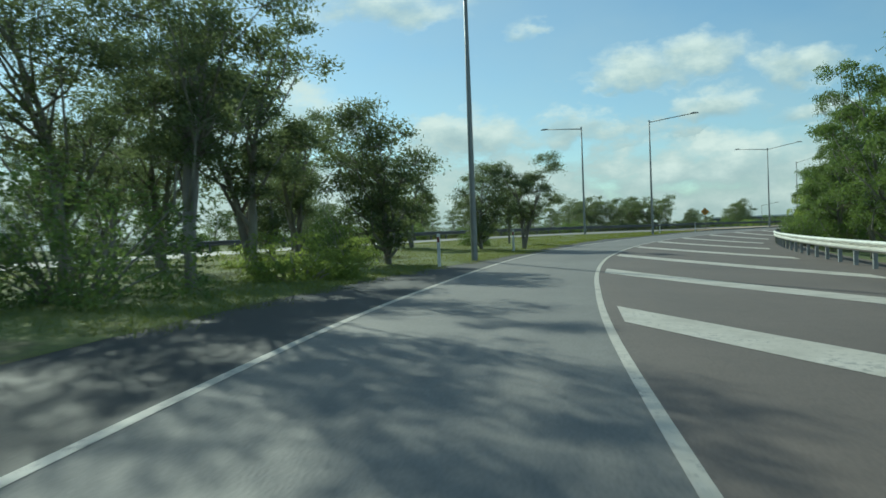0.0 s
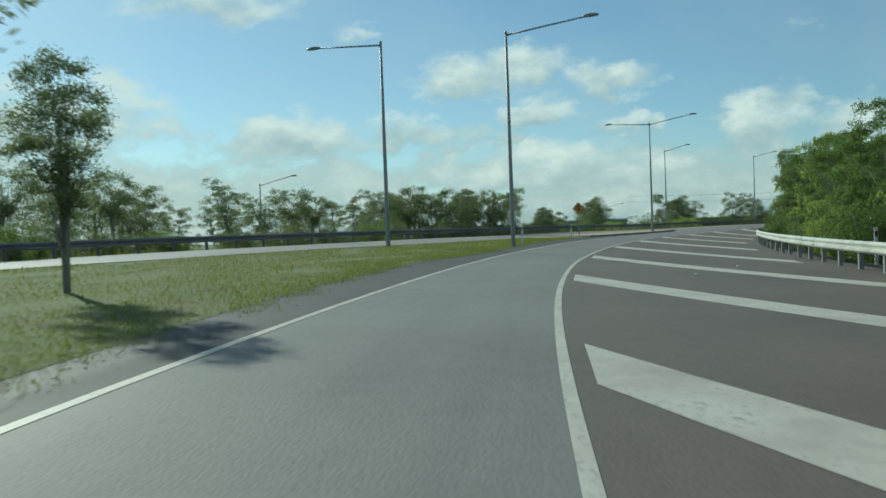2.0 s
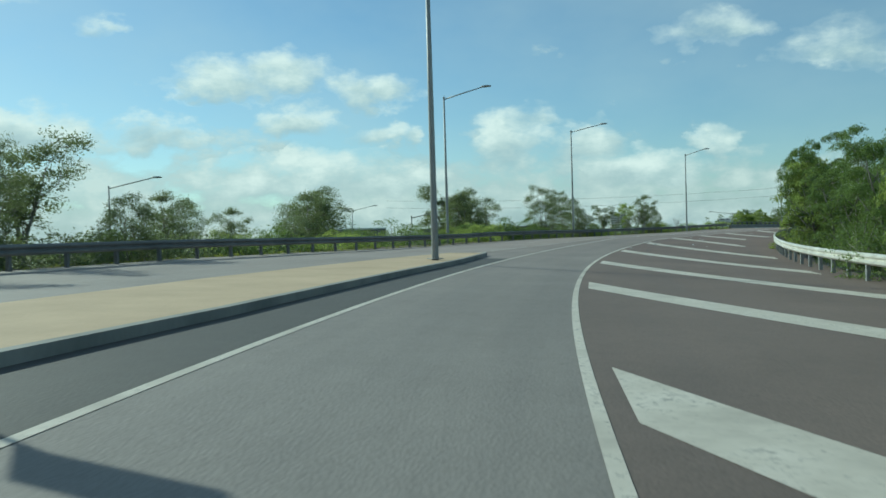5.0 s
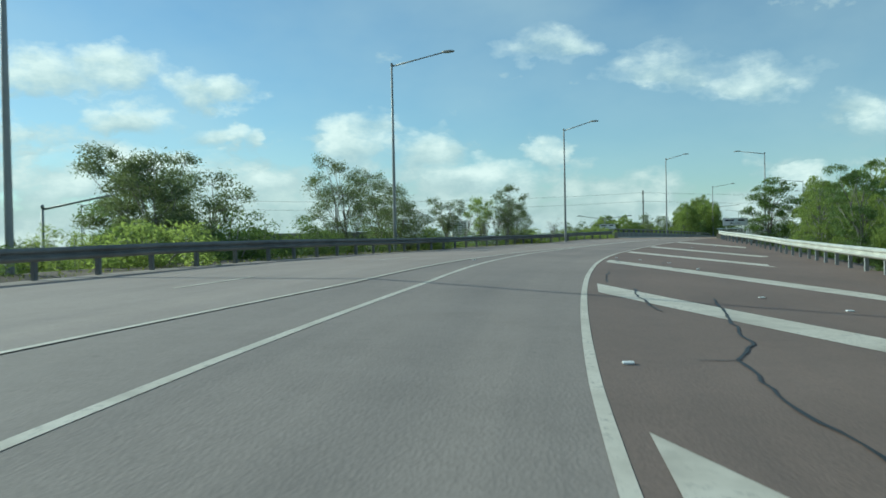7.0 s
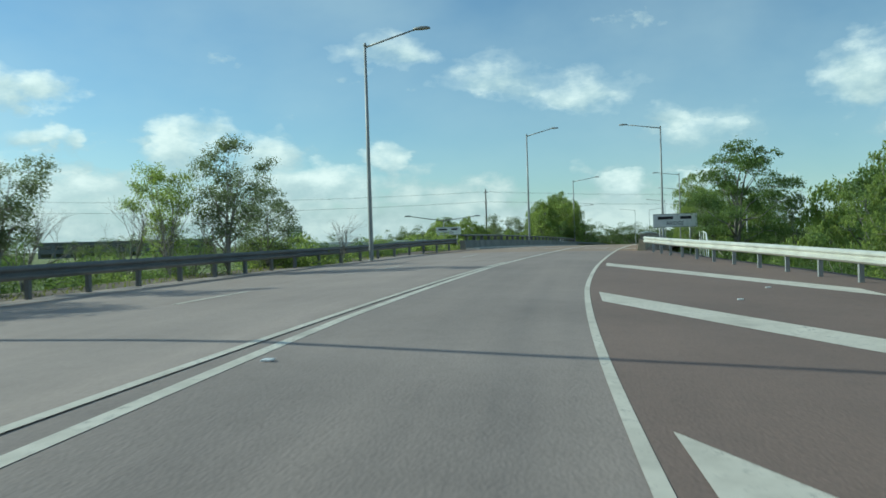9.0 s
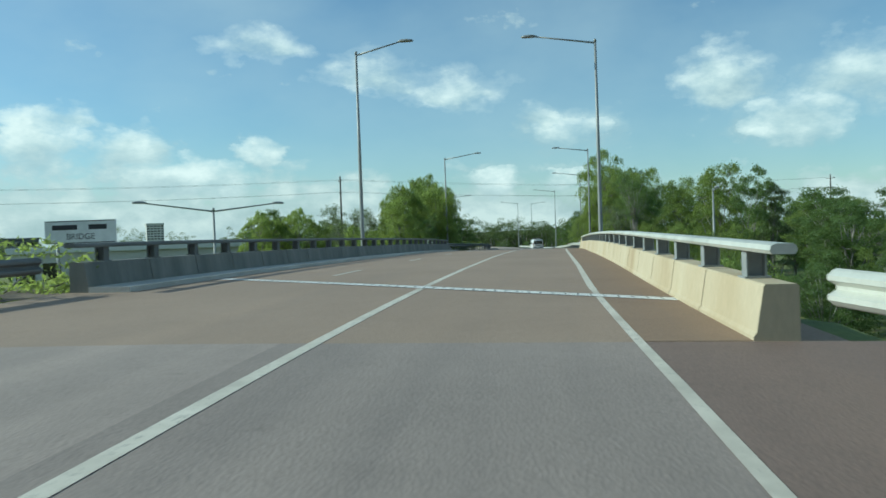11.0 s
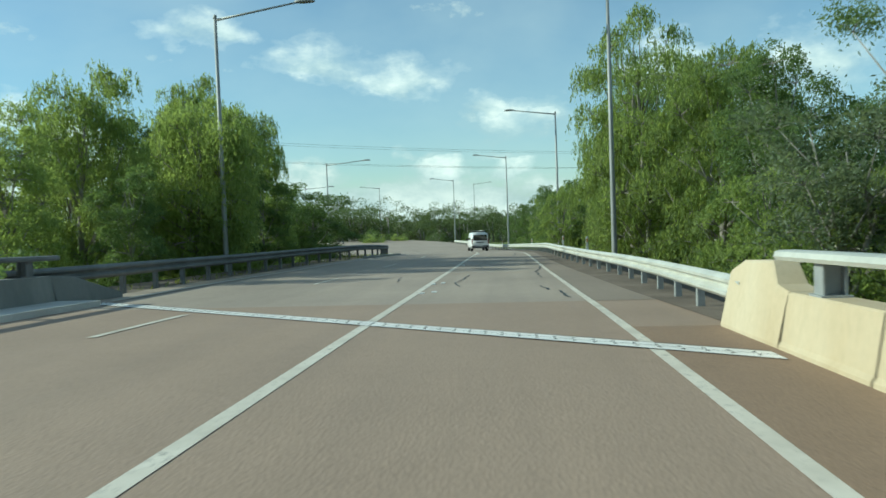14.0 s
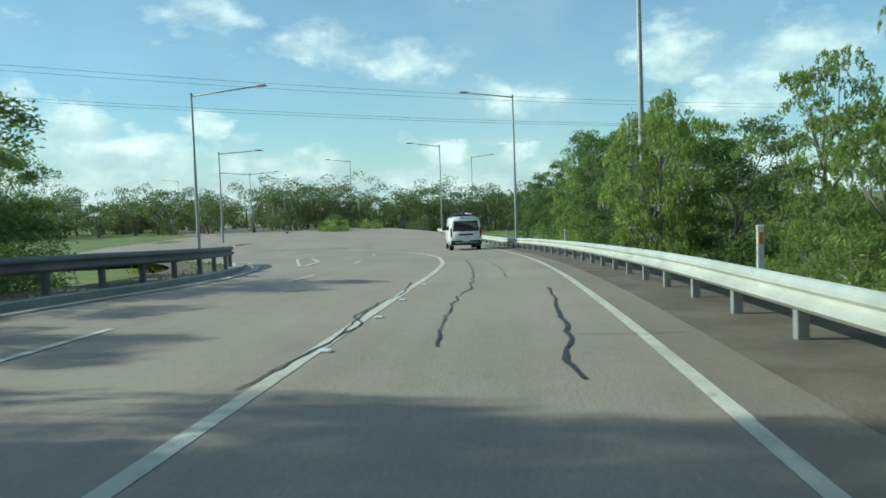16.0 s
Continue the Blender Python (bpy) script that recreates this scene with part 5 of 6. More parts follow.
    for kind, k, s, d, z, w in [(FULL, 1, 288.0, 6.4, 10.3, 0.95), (FULL, 2, 291.0, 6.2, 6.4, 0.85), (FULL, 0, 281.5, 7.8, 7.5, 1.0), (ROUND, 0, 276.5, 8.2, 6.2, 0.8), (ROUND, 0, 279.0, 12.0, 5.3, 0.8), (LIMBED, 0, 265.4, 7.2, 6.5, 0.8),
                                (ROUND, 1, 264.3, 10.8, 5.3, 0.7), (ROUND, 1, 261.5, 13.4, 6.1, 0.75), (OPEN, 0, 257.5, 14.0, 5.6, 0.7), (SPIRE, 0, 256.8, 15.6, 4.7, 0.9), (OPEN, 1, 268.5, 12.5, 4.6, 0.9),
                                (DENSE, 2, 271.3, 6.2, 2.4, 1.15), (DENSE, 2, 268.0, 7.6, 2.0, 1.1), (DENSE, 2, 262.8, 7.8, 1.9, 1.0), (DENSE, 2, 258.0, 9.5, 1.6, 1.1), (DENSE, 2, 251.0, 11.5, 1.5, 1.1), (YOUNG, 1, 268.0, 6.4, 3.6, 1.0)]:
        raised(kind, k, s, d, z, w, "trees right of the bridge")
    for i in range(14):
        grown(SHRUBS, rng.randrange(3), 232 + i * 3.0, 7.5 + rng.uniform(0, 5), rng.uniform(-0.6, 0.9), "shrubs right of the bridge")
    # right beyond the bridge
    for s, d, k, z in [(296, 6.9, 1, 8.8), (299.5, 8.0, 0, 7.4), (288, 8.6, 1, 8.4), (291.5, 10.5, 1, 9.2), (303, 9.6, 1, 7.0)]:
        grown(FULL, k, s, d, z, "tall weeping acacias")
    for s, d, z in [(306, 8.0, 3.4), (310, 8.3, 5.0), (313, 7.0, 3.4), (318, 7.3, 4.2), (323, 8, 4.4), (327, 6.9, 5.2), (333, 7.3, 5.0), (338, 8, 4.4), (345, 8.5, 4.0), (353, 9, 3.4), (361, 9, 2.6)]:
        grown(OPEN if int(s) % 2 else DENSE, int(s), s, d, z, "trees along the outside of the bend")
    raised(DENSE, 2, 313.3, 4.9, 3.7, 0.8, "trees along the outside of the bend")
    for i in range(26):
        s = 268 + i * 3.4
        grown(SHRUBS, rng.randrange(3), s, 6.2 + rng.uniform(0, 2.4), float(np.interp(s, LS, LP[:, 2])) + rng.uniform(0.6, 2.2), "shrubs along the outside of the bend")
        if i < 14:
            grown(SHRUBS, rng.randrange(3), s + 1.5, 9 + rng.uniform(0, 3), float(np.interp(s, LS, LP[:, 2])) + rng.uniform(1.4, 3.2), "shrubs along the outside of the bend")
    for i in range(12):
        s = 266 + i * 3.2
        grown(SHRUBS, rng.randrange(3), s, -10.8 - rng.uniform(0, 3.5), float(np.interp(s, LS, LP[:, 2])) + rng.uniform(0.4, 2.2), "shrubs behind the left guard rail")
    # left beyond the bridge
    for kind, k, s, d, z, w in [(FULL, 0, 279.6, -14.8, 7.2, 0.85), (FULL, 1, 288.7, -14.1, 8.6, 0.75), (FULL, 0, 292.4, -12.4, 7.7, 0.72), (ROUND, 1, 274.6, -14.0, 5.2, 0.7), (FULL, 0, 286.6, -13.2, 7.6, 0.8), (FULL, 2, 284.2, -12.6, 6.6, 0.9), (ROUND, 0, 286, -16.3, 6.6, 0.65),
                                (FULL, 0, 283, -17.0, 5.4, 0.6), (ROUND, 1, 296.0, -14.6, 5.2, 0.8), (YOUNG, 1, 279.4, -20.5, 4.8, 0.9), (DENSE, 2, 284.0, -27.5, 4.9, 1.0), (DENSE, 2, 283.5, -31.5, 4.8, 1.0), (DENSE, 2, 287, -24.5, 3.6, 1.0),
                                (DENSE, 2, 271.5, -17.5, 2.6, 1.0), (OPEN, 1, 290.5, -11.6, 4.2, 0.8), (OPEN, 1, 277.5, -12.0, 3.4, 0.9)]:
        raised(kind, k, s, d, z, w, "dense trees left of the road")
    for s, d, z, w in [(304.2, -12.4, 4.1, 1.5), (300.6, -13.6, 3.6, 1.3), (307.5, -13.8, 3.2, 1.3), (311.5, -14.6, 2.6, 1.0)]:
        raised(OPEN, 1, s, d, z, w, "dark trees left of the road")
        grown(SHRUBS, 1, s - 1.5, d + 1.0, 0.6, "shrubs left of the road")
    for s, d, z in [(287, -31, 4.4), (291, -33, 4.0), (296, -34, 3.6), (300, -30, 3.2), (309, -34, 3.4)]:
        grown(OPEN, 1, s, d, z, "trees beyond the lower road")
    for i in range(12):
        grown(SHRUBS, rng.randrange(3), 262 + i * 2.2, -12 - rng.uniform(0, 5), rng.uniform(0.0, 1.5), "shrubs left of the bridge end")
    # grassy junction and the far tree line
    for x, y, k in [(292, 250, 0), (296, 246, 2), (301, 251, 0), (287, 246, 2), (306, 243, 1), (300, 240, 1), (310, 238, 0), (303, 234, 1), (312, 231, 1), (318, 226, 1)]:
        plant(SHRUBS, k, x, y, rng.uniform(0.9, 1.5), group="shrubs at the junction")


def far_woods():
    """The unbroken line of distant trees, crown by crown."""
    rng = np.random.default_rng(17)
    spots = []
    for n, lo, hi, r0, r1, cx, cy in ((230, 34, 86, 122, 170, 197, 186), (150, -45, 50, 190, 420, 120, 130), (50, 75, 135, 150, 320, 150, 150)):
        an = np.radians(rng.uniform(lo, hi, n))
        r = rng.uniform(r0, r1, n)
        spots.append(np.stack([cx + np.sin(an) * r, cy + np.cos(an) * r, rng.uniform(0, 1, n)], -1))
    spots = np.concatenate(spots)
    z = ground_height(spots[:, 0], spots[:, 1])
    leaves, tv, tf = [], [], []
    for (x, y, u), z0 in zip(spots, z):
        h = 4.6 + 5.6 * u
        wide = h * rng.uniform(0.32, 0.5)
        n = 14
        an, rr = rng.uniform(0, 6.28, n), wide * np.sqrt(rng.uniform(0, 1, n))
        lumps = np.stack([np.cos(an) * rr, np.sin(an) * rr, h * rng.uniform(0.1, 0.92, n)], -1)
        lumps[:, 2] *= 1.05 - 0.35 * rr / wide
        v = scatter_leaves(rng, lumps, 0.13 * h * rng.uniform(0.7, 1.2, n), 1300, 0.29, droop=0.3, slim=0.45)
        leaves.append(v + np.array([x, y, z0]))
        for k in range(2):
            v, f = tube_arrays([(x + k * 0.3, y, z0 - 0.3), (x + rng.normal() * 0.5, y + rng.normal() * 0.5, z0 + h * 0.45), tuple(lumps[k] + np.array([x, y, z0]))], [0.16, 0.1, 0.04], 5)
            b = len(tv)
            tv += v
            tf += [tuple(i + b for i in q) for q in f]
    root = new("far_woods")
    tagged(root, "distant line of dark green eucalyptus trees", "trees", kind="stuff")
    part("trunks", mesh_from("trunks", tv, tf, M_BARK, True), root)
    part("crowns", leaf_mesh("crowns", np.concatenate(leaves), M_FARLEAF), root)


far_woods()
build_trees()


def build_grass():
    """Tufts on the strips of grass that the road passes."""
    rng = np.random.default_rng(3)
    n = 300000
    s = rng.uniform(8, 93.4, n)
    lo, hi = NEAR_EDGE(s) + 0.2, GRASS_EDGE(s) + 0.1 + 0.16 * np.sin(s * 2.3) + 0.1 * np.sin(s * 5.1 + 1) + rng.normal(size=n) * 0.2
    d = hi + (lo - hi) * rng.uniform(0, 1, n) ** 1.5
    # patches of thick and thin growth
    patch = np.sin(s * 0.9 + 1.7 * np.sin(d * 1.3)) + np.sin(d * 2.1 + 1.4 * np.sin(s * 0.55)) + rng.normal(size=n) * 0.7
    thick = patch > -1.1
    s, d, n = s[thick], d[thick], int(thick.sum())
    p = rd(s, d, 0.012)
    h = rng.uniform(0.02, 0.055, n) * np.where(rng.uniform(size=n) < 0.05, 2.2, 1.0)
    # taller grass behind the far rail and beyond the bridge
    m = 26000
    s2 = rng.uniform(60, 345, m)
    d2 = np.where((rng.uniform(size=m) < 0.5) & (s2 > 268), RAIL_R2(s2) + rng.uniform(1.6, 4.5, m), FAR_EDGE(s2) - rng.uniform(1.0, 2.6, m))
    keep = (s2 < 204) | (s2 > 268)
    q = rd(s2, d2)[keep]
    q[:, 2] = np.maximum(ground_height(q[:, 0], q[:, 1]), q[:, 2] - 0.6)
    h2 = rng.uniform(0.12, 0.5, len(q))
    p, h = np.concatenate([p, q]), np.concatenate([h, h2])
    n = len(p)
    an = rng.uniform(0, 6.28, n)
    side = np.stack([np.cos(an), np.sin(an), 0 * an], -1) * np.clip(h * 0.1, 0.004, 0.025)[:, None]
    tip = rng.normal(size=(n, 3)) * (0.4 * h)[:, None]
    tip[:, 2] = h
    base = p - np.array([0, 0, 0.02])
    verts = np.stack([base - side, base + side, base + tip + side * 0.5, base + tip - side * 0.5], 1).reshape(-1, 3)
    ob = part("grass", leaf_mesh("grass", verts, M_BLADE))
    tagged(ob, "short green grass tufts on the verges", "grass", kind="stuff")


build_grass()

# ---------------------------------------------------------------- van
def loft(name, sections, material, smooth=False):
    """A closed body through rings of equal length."""
    n = len(sections[0])
    verts = [v for ring in sections for v in ring]
    faces = []
    for i in range(len(sections) - 1):
        for j in range(n):
            k = (j + 1) % n
            faces.append((i * n + j, i * n + k, (i + 1) * n + k, (i + 1) * n + j))
    faces += [tuple(range(n))[::-1], tuple(range((len(sections) - 1) * n, len(sections) * n))]
    bm = bmesh.new()
    me = mesh_from(name, verts, faces, material)
    bm.from_mesh(me)
    bpy.data.meshes.remove(me)
    bmesh.ops.bevel(bm, geom=[e for e in bm.edges if len(e.link_faces) == 2 and e.calc_face_angle(0) > 0.5], offset=0.04, segments=2, affect="EDGES")
    return bm_mesh(name, bm, material, smooth)


def van():
    root = new("van")
    tagged(root, "white delivery van with ladders on its roof rack", "van")
    s, d = 337.0, -0.2
    p = rd(s, d)
    root.matrix_basis = Matrix.Translation(tuple(p)) @ Matrix.Rotation(radians(heading(s)), 4, "Z")

    def ring(y, w0, w1, z0, z1, z2):
        """Lower width, roof width; sill, waist and roof heights."""
        return [(-w0 * 0.96, y, z0), (-w0, y, z0 + 0.3), (-w0, y, z1), (-w1, y, z2 - 0.12), (-w1 * 0.85, y, z2), (w1 * 0.85, y, z2), (w1, y, z2 - 0.12), (w0, y, z1), (w0, y, z0 + 0.3), (w0 * 0.96, y, z0)]
    part("body", loft("body", [ring(-2.42, 0.86, 0.74, 0.42, 1.05, 1.82), ring(-2.36, 0.9, 0.78, 0.36, 1.08, 1.93), ring(-1.0, 0.92, 0.8, 0.34, 1.1, 1.97),
                               ring(0.9, 0.92, 0.8, 0.34, 1.1, 1.95), ring(1.25, 0.92, 0.76, 0.34, 1.1, 1.86)], M_WHITE, True), root)
    part("bonnet", loft("bonnet", [ring(1.24, 0.91, 0.74, 0.34, 1.08, 1.84), ring(1.95, 0.88, 0.7, 0.34, 0.95, 1.2), ring(2.42, 0.8, 0.66, 0.36, 0.8, 0.95)], M_WHITE, True), root)
    bm = bmesh.new()
    vs = [bm.verts.new(v) for v in [(-0.74, -2.445, 1.16), (0.74, -2.445, 1.16), (0.68, -2.445, 1.74), (-0.68, -2.445, 1.74), (-0.74, -2.4, 1.16), (0.74, -2.4, 1.16), (0.68, -2.4, 1.74), (-0.68, -2.4, 1.74)]]
    for f in ((0, 1, 2, 3), (4, 7, 6, 5), (0, 4, 5, 1), (1, 5, 6, 2), (2, 6, 7, 3), (3, 7, 4, 0)):
        bm.faces.new([vs[i] for i in f])
    part("rear_window", bm_mesh("rear_window", bm, M_GLASS), root, "dark tinted rear window")
    for sx in (-1, 1):
        part("tail_light", bm_mesh("tail_light", box_bm(0.10, 0.06, 0.5, (sx * 0.83, -2.40, 0.85), 0.02), M_RED), root, "upright red tail light")
        part("side_window", bm_mesh("side_window", box_bm(0.03, 2.6, 0.5, (sx * 0.85, -0.2, 1.18), 0.01, rot=Matrix.Rotation(sx * radians(-11), 4, "Y")), M_GLASS), root)
        part("mirror", bm_mesh("mirror", box_bm(0.22, 0.14, 0.2, (sx * 1.02, 1.05, 1.12), 0.04), M_BLACK), root)
        for y in (-1.5, 1.5):
            w = tube("wheel", [(sx * 0.66, y, 0.33), (sx * 0.9, y, 0.33)], [0.33, 0.33], M_RUBBER, 20)
            wheel = part("wheel", w, root)
            part("rim", tube("rim", [(sx * 0.88, y, 0.33), (sx * 0.912, y, 0.33)], [0.2, 0.17], M_POSTS, 14), wheel)
    part("bumper", bm_mesh("bumper", box_bm(1.74, 0.16, 0.26, (0, -2.46, 0.38), 0.04), M_BLACK), root, "black rear bumper")
    part("bumper_step", bm_mesh("bumper_step", box_bm(1.3, 0.1, 0.05, (0, -2.54, 0.5), 0.015), M_POSTS), root)
    part("number_plate", bm_mesh("number_plate", box_bm(0.42, 0.02, 0.12, (0, -2.56, 0.58), 0.004), M_SIGNWHITE), root, "blank white number plate")
    part("door_handle", bm_mesh("door_handle", box_bm(0.8, 0.03, 0.10, (0, -2.425, 0.92), 0.015), M_BLACK), root, "dark handle recess")
    for y in (-1.9, -0.4, 0.8):
        part("rack_bar", tube("rack_bar", [(-0.74, y, 1.9), (-0.72, y, 2.06), (0.72, y, 2.06), (0.74, y, 1.9)], 0.025, M_BLACK, 6), root)
    for x in (-0.45, -0.1, 0.3, 0.55):
        part("ladder_rail", bm_mesh("ladder_rail", box_bm(0.05, 3.6, 0.07, (x, -0.8, 2.09), 0.01), M_STEEL if x == 0.3 else M_BLACK), root)
    part("rack_board", bm_mesh("rack_board", box_bm(1.35, 0.3, 0.04, (0, -2.2, 2.08), 0.01), M_BLACK), root)
    return root


van()


# ---------------------------------------------------------------- signs
def text_mesh(words, size, material, name="lettering"):
    """Flat letters in the built-in font, centred, facing -y."""
    cu = bpy.data.curves.new("lettering", "FONT")
    cu.body, cu.size, cu.align_x, cu.align_y, cu.extrude = words, size, "CENTER", "CENTER", 0.003
    ob = bpy.data.objects.new("lettering", cu)
    me = bpy.data.meshes.new_from_object(ob)
    bpy.data.objects.remove(ob)
    me.materials.clear()
    me.materials.append(material)
    me.transform(Matrix.Rotation(radians(90), 4, "X"))
    return me


def diamond_sign():
    root = new("warning_sign")
    tagged(root, "yellow diamond road sign with black lane symbol on a steel post", "road sign")
    x, y = 30.58, 93.43
    s, d = sd_of(np.array([x]), np.array([y]))
    z = float(rd(s[0], d[0], 0.15)[2])
    root.matrix_basis = Matrix.Translation((x, y, z)) @ Matrix.Rotation(radians(heading(84)), 4, "Z")
    part("post", tube("post", [(0, 0.03, -0.2), (0, 0.03, 2.35)], 0.03, M_POLE, 8), root)
    r45 = Matrix.Rotation(radians(45), 4, "Y")
    part("rim", bm_mesh("rim", box_bm(0.66, 0.012, 0.66, (0, 0, 2.02 - 0.33), 0.0, rot=r45), M_SIGNINK), root, "black border")
    part("plate", bm_mesh("plate", box_bm(0.62, 0.012, 0.62, (0, -0.006, 2.02 - 0.31), 0.0, rot=r45), M_YELLOW), root, "yellow plate")
    for pts in ([(-0.17, 1.93), (-0.17, 2.34), (-0.11, 2.34), (-0.11, 1.93)], [(0.0, 1.88), (0.0, 2.08), (-0.03, 2.42), (0.03, 2.42), (0.06, 2.1), (0.06, 1.88)],
                [(0.14, 1.93), (0.06, 2.15), (0.06, 2.36), (0.11, 2.36), (0.12, 2.18), (0.2, 1.95)]):
        bm = bmesh.new()
        f = bm.faces.new([bm.verts.new((px * 0.85, -0.016, 2.02 + (pz - 2.13) * 0.9)) for px, pz in pts])
        ex = bmesh.ops.extrude_face_region(bm, geom=[f])
        for v in ex["geom"]:
            if isinstance(v, bmesh.types.BMVert):
                v.co.y += 0.003
        part("symbol_bar", bm_mesh("symbol_bar", bm, M_SIGNINK), root, "black lane bar")
    part("clamp", bm_mesh("clamp", box_bm(0.3, 0.03, 0.05, (0, 0.02, 2.25)), M_POLE), root)
    part("clamp", bm_mesh("clamp", box_bm(0.3, 0.03, 0.05, (0, 0.02, 1.95)), M_POLE), root)


diamond_sign()


def bridge_sign(s, d, top, label, width=2.05):
    root = new("bridge_sign")
    tagged(root, label, "road sign", "bridge signs")
    p = rd(s, d)
    z = gz(float(p[0]), float(p[1]))
    root.matrix_basis = Matrix.Translation((float(p[0]), float(p[1]), z)) @ Matrix.Rotation(radians(heading(min(s, 190)) + 2), 4, "Z")
    h = top - z
    k = width / 2.05
    part("plate", bm_mesh("plate", box_bm(width, 0.03, 0.66 * k, (0, 0, h - 0.66 * k), 0.006), M_SIGNWHITE), root, "white plate")
    for x in (-0.7 * k, 0.7 * k):
        part("post", tube("post", [(x, 0.05, -0.3), (x, 0.05, h)], 0.04, M_POLE, 8), root)
    for z0, z1, x0, x1 in ((h - 0.03, h - 0.015, -0.98, 0.98), (h - 0.645 * k, h - 0.63 * k, -0.98, 0.98)):
        part("border", bm_mesh("border", box_bm((x1 - x0) * k, 0.006, 0.015, (0, -0.017, z0)), M_SIGNINK), root, "thin black border")
    for x, w in ((-0.45, 0.72), (0.5, 0.52)):
        part("name_bar", bm_mesh("name_bar", box_bm(w * k, 0.006, 0.14 * k, (x * k, -0.017, h - 0.27 * k)), M_SIGNINK), root, "plain dark bar")
    part("lettering", text_mesh("BRIDGE", 0.24 * k, M_SIGNINK), root, "black capital letters", Matrix.Translation((0, -0.017, h - 0.47 * k)))


bridge_sign(204.0, 4.0, 2.12, "white bridge sign on two posts beside the rail")
bridge_sign(216.0, -10.5, 2.05, "white bridge sign on two posts behind the parapet", 1.7)


def delineator(s, d, label, up=1.0, orange=False, ground=True):
    root = new("guide_post")
    tagged(root, label, "guide post", "guide posts")
    p = rd(s, d)
    z = gz(float(p[0]), float(p[1])) if ground else float(p[2]) + 0.05
    root.matrix_basis = Matrix.Translation((float(p[0]), float(p[1]), z)) @ Matrix.Rotation(radians(heading(s)), 4, "Z")
    h = float(rd(s, d)[2]) - z + up
    part("post", bm_mesh("post", box_bm(0.1, 0.04, h + 0.2, (0, 0, -0.2), 0.012), M_SIGNWHITE), root)
    part("reflector", bm_mesh("reflector", box_bm(0.06, 0.008, 0.16, (0, -0.024, h - 0.26), 0.002), M_ORANGE if orange else M_RED), root, "reflector strip")


for s_, d_ in ((23.3, -4.25), (36.7, -4.6), (79.5, -4.75), (89.4, -4.05)):
    delineator(s_, d_, "white plastic guide post with a red reflector", ground=False)
for s_, d_ in ((300.6, 3.6), (325, 3.7), (288.2, 3.7), (345, 3.7)):
    delineator(s_, d_, "white guide post with an orange reflector behind the rail", 1.0, True)
for s_, d_ in ((62, 8.6), (92, 8.5)):
    delineator(s_, d_, "white guide post behind the guard rail", 1.05)


def handrail(s0, s1, d, label):
    """A pale tube rail on posts that dips at its end."""
    root = new("handrail")
    tagged(root, label, "handrail", "handrails")
    ss = np.linspace(s0, s1, 4)
    top = [tuple(rd(s, d, z)) for s, z in zip(ss, (0.95, 0.95, 0.95, 0.9))] + [tuple(rd(s1 + math.copysign(1.1, s1 - s0), d, 0.35))]
    part("rail", tube("rail", top, 0.024, M_SIGNWHITE, 7), root)
    low = [tuple(rd(s, d, 0.5)) for s in ss]
    part("mid_rail", tube("mid_rail", low, 0.02, M_SIGNWHITE, 6), root)
    for s, z in list(zip(ss, (0.95, 0.95, 0.95, 0.9))) + [(s1 + math.copysign(1.1, s1 - s0), 0.36)]:
        p = rd(s, d)
        g = gz(float(p[0]), float(p[1]))
        part("post", tube("post", [(p[0], p[1], g - 0.1), (p[0], p[1], p[2] + z)], 0.022, M_SIGNWHITE, 6), root)


handrail(205.5, 201.0, 5.2, "pale tubular handrail behind the guard rail end")
handrail(263.0, 266.5, -9.9, "pale tubular handrail behind the parapet end")


def keep_left():
    root = new("island_marker")
    tagged(root, "black and white hazard marker on the junction island", "hazard marker")
    root.location = (275.3, 245.1, gz(275.3, 245.1) + 0.12)
    part("post", tube("post", [(0, 0.03, -0.3), (0, 0.03, 1.5)], 0.03, M_POLE, 8), root)
    part("plate", bm_mesh("plate", box_bm(0.45, 0.02, 1.0, (0, 0, 0.5), 0.005), M_SIGNINK, ), root, "black plate")
    for z in (0.62, 0.92, 1.22):
        bm = bmesh.new()
        vs = [bm.verts.new((x, -0.014, z + dz)) for x, dz in ((-0.2, 0), (0, 0.13), (0.2, 0), (0.2, 0.09), (0, 0.22), (-0.2, 0.09))]
        bm.faces.new((vs[0], vs[1], vs[4], vs[5])), bm.faces.new((vs[1], vs[2], vs[3], vs[4]))
        part("chevron", bm_mesh("chevron", bm, M_SIGNWHITE), root, "white chevron")


keep_left()


# ---------------------------------------------------------------- power line
M_POLEWOOD = surface("pole_timber", [(0.3, (0.07, 0.065, 0.06)), (0.7, (0.15, 0.14, 0.125))], scale=1.0, fine=14, fine_amount=0.3, rough=0.95, bump=0.3, stretch=(1, 1, 0.15))


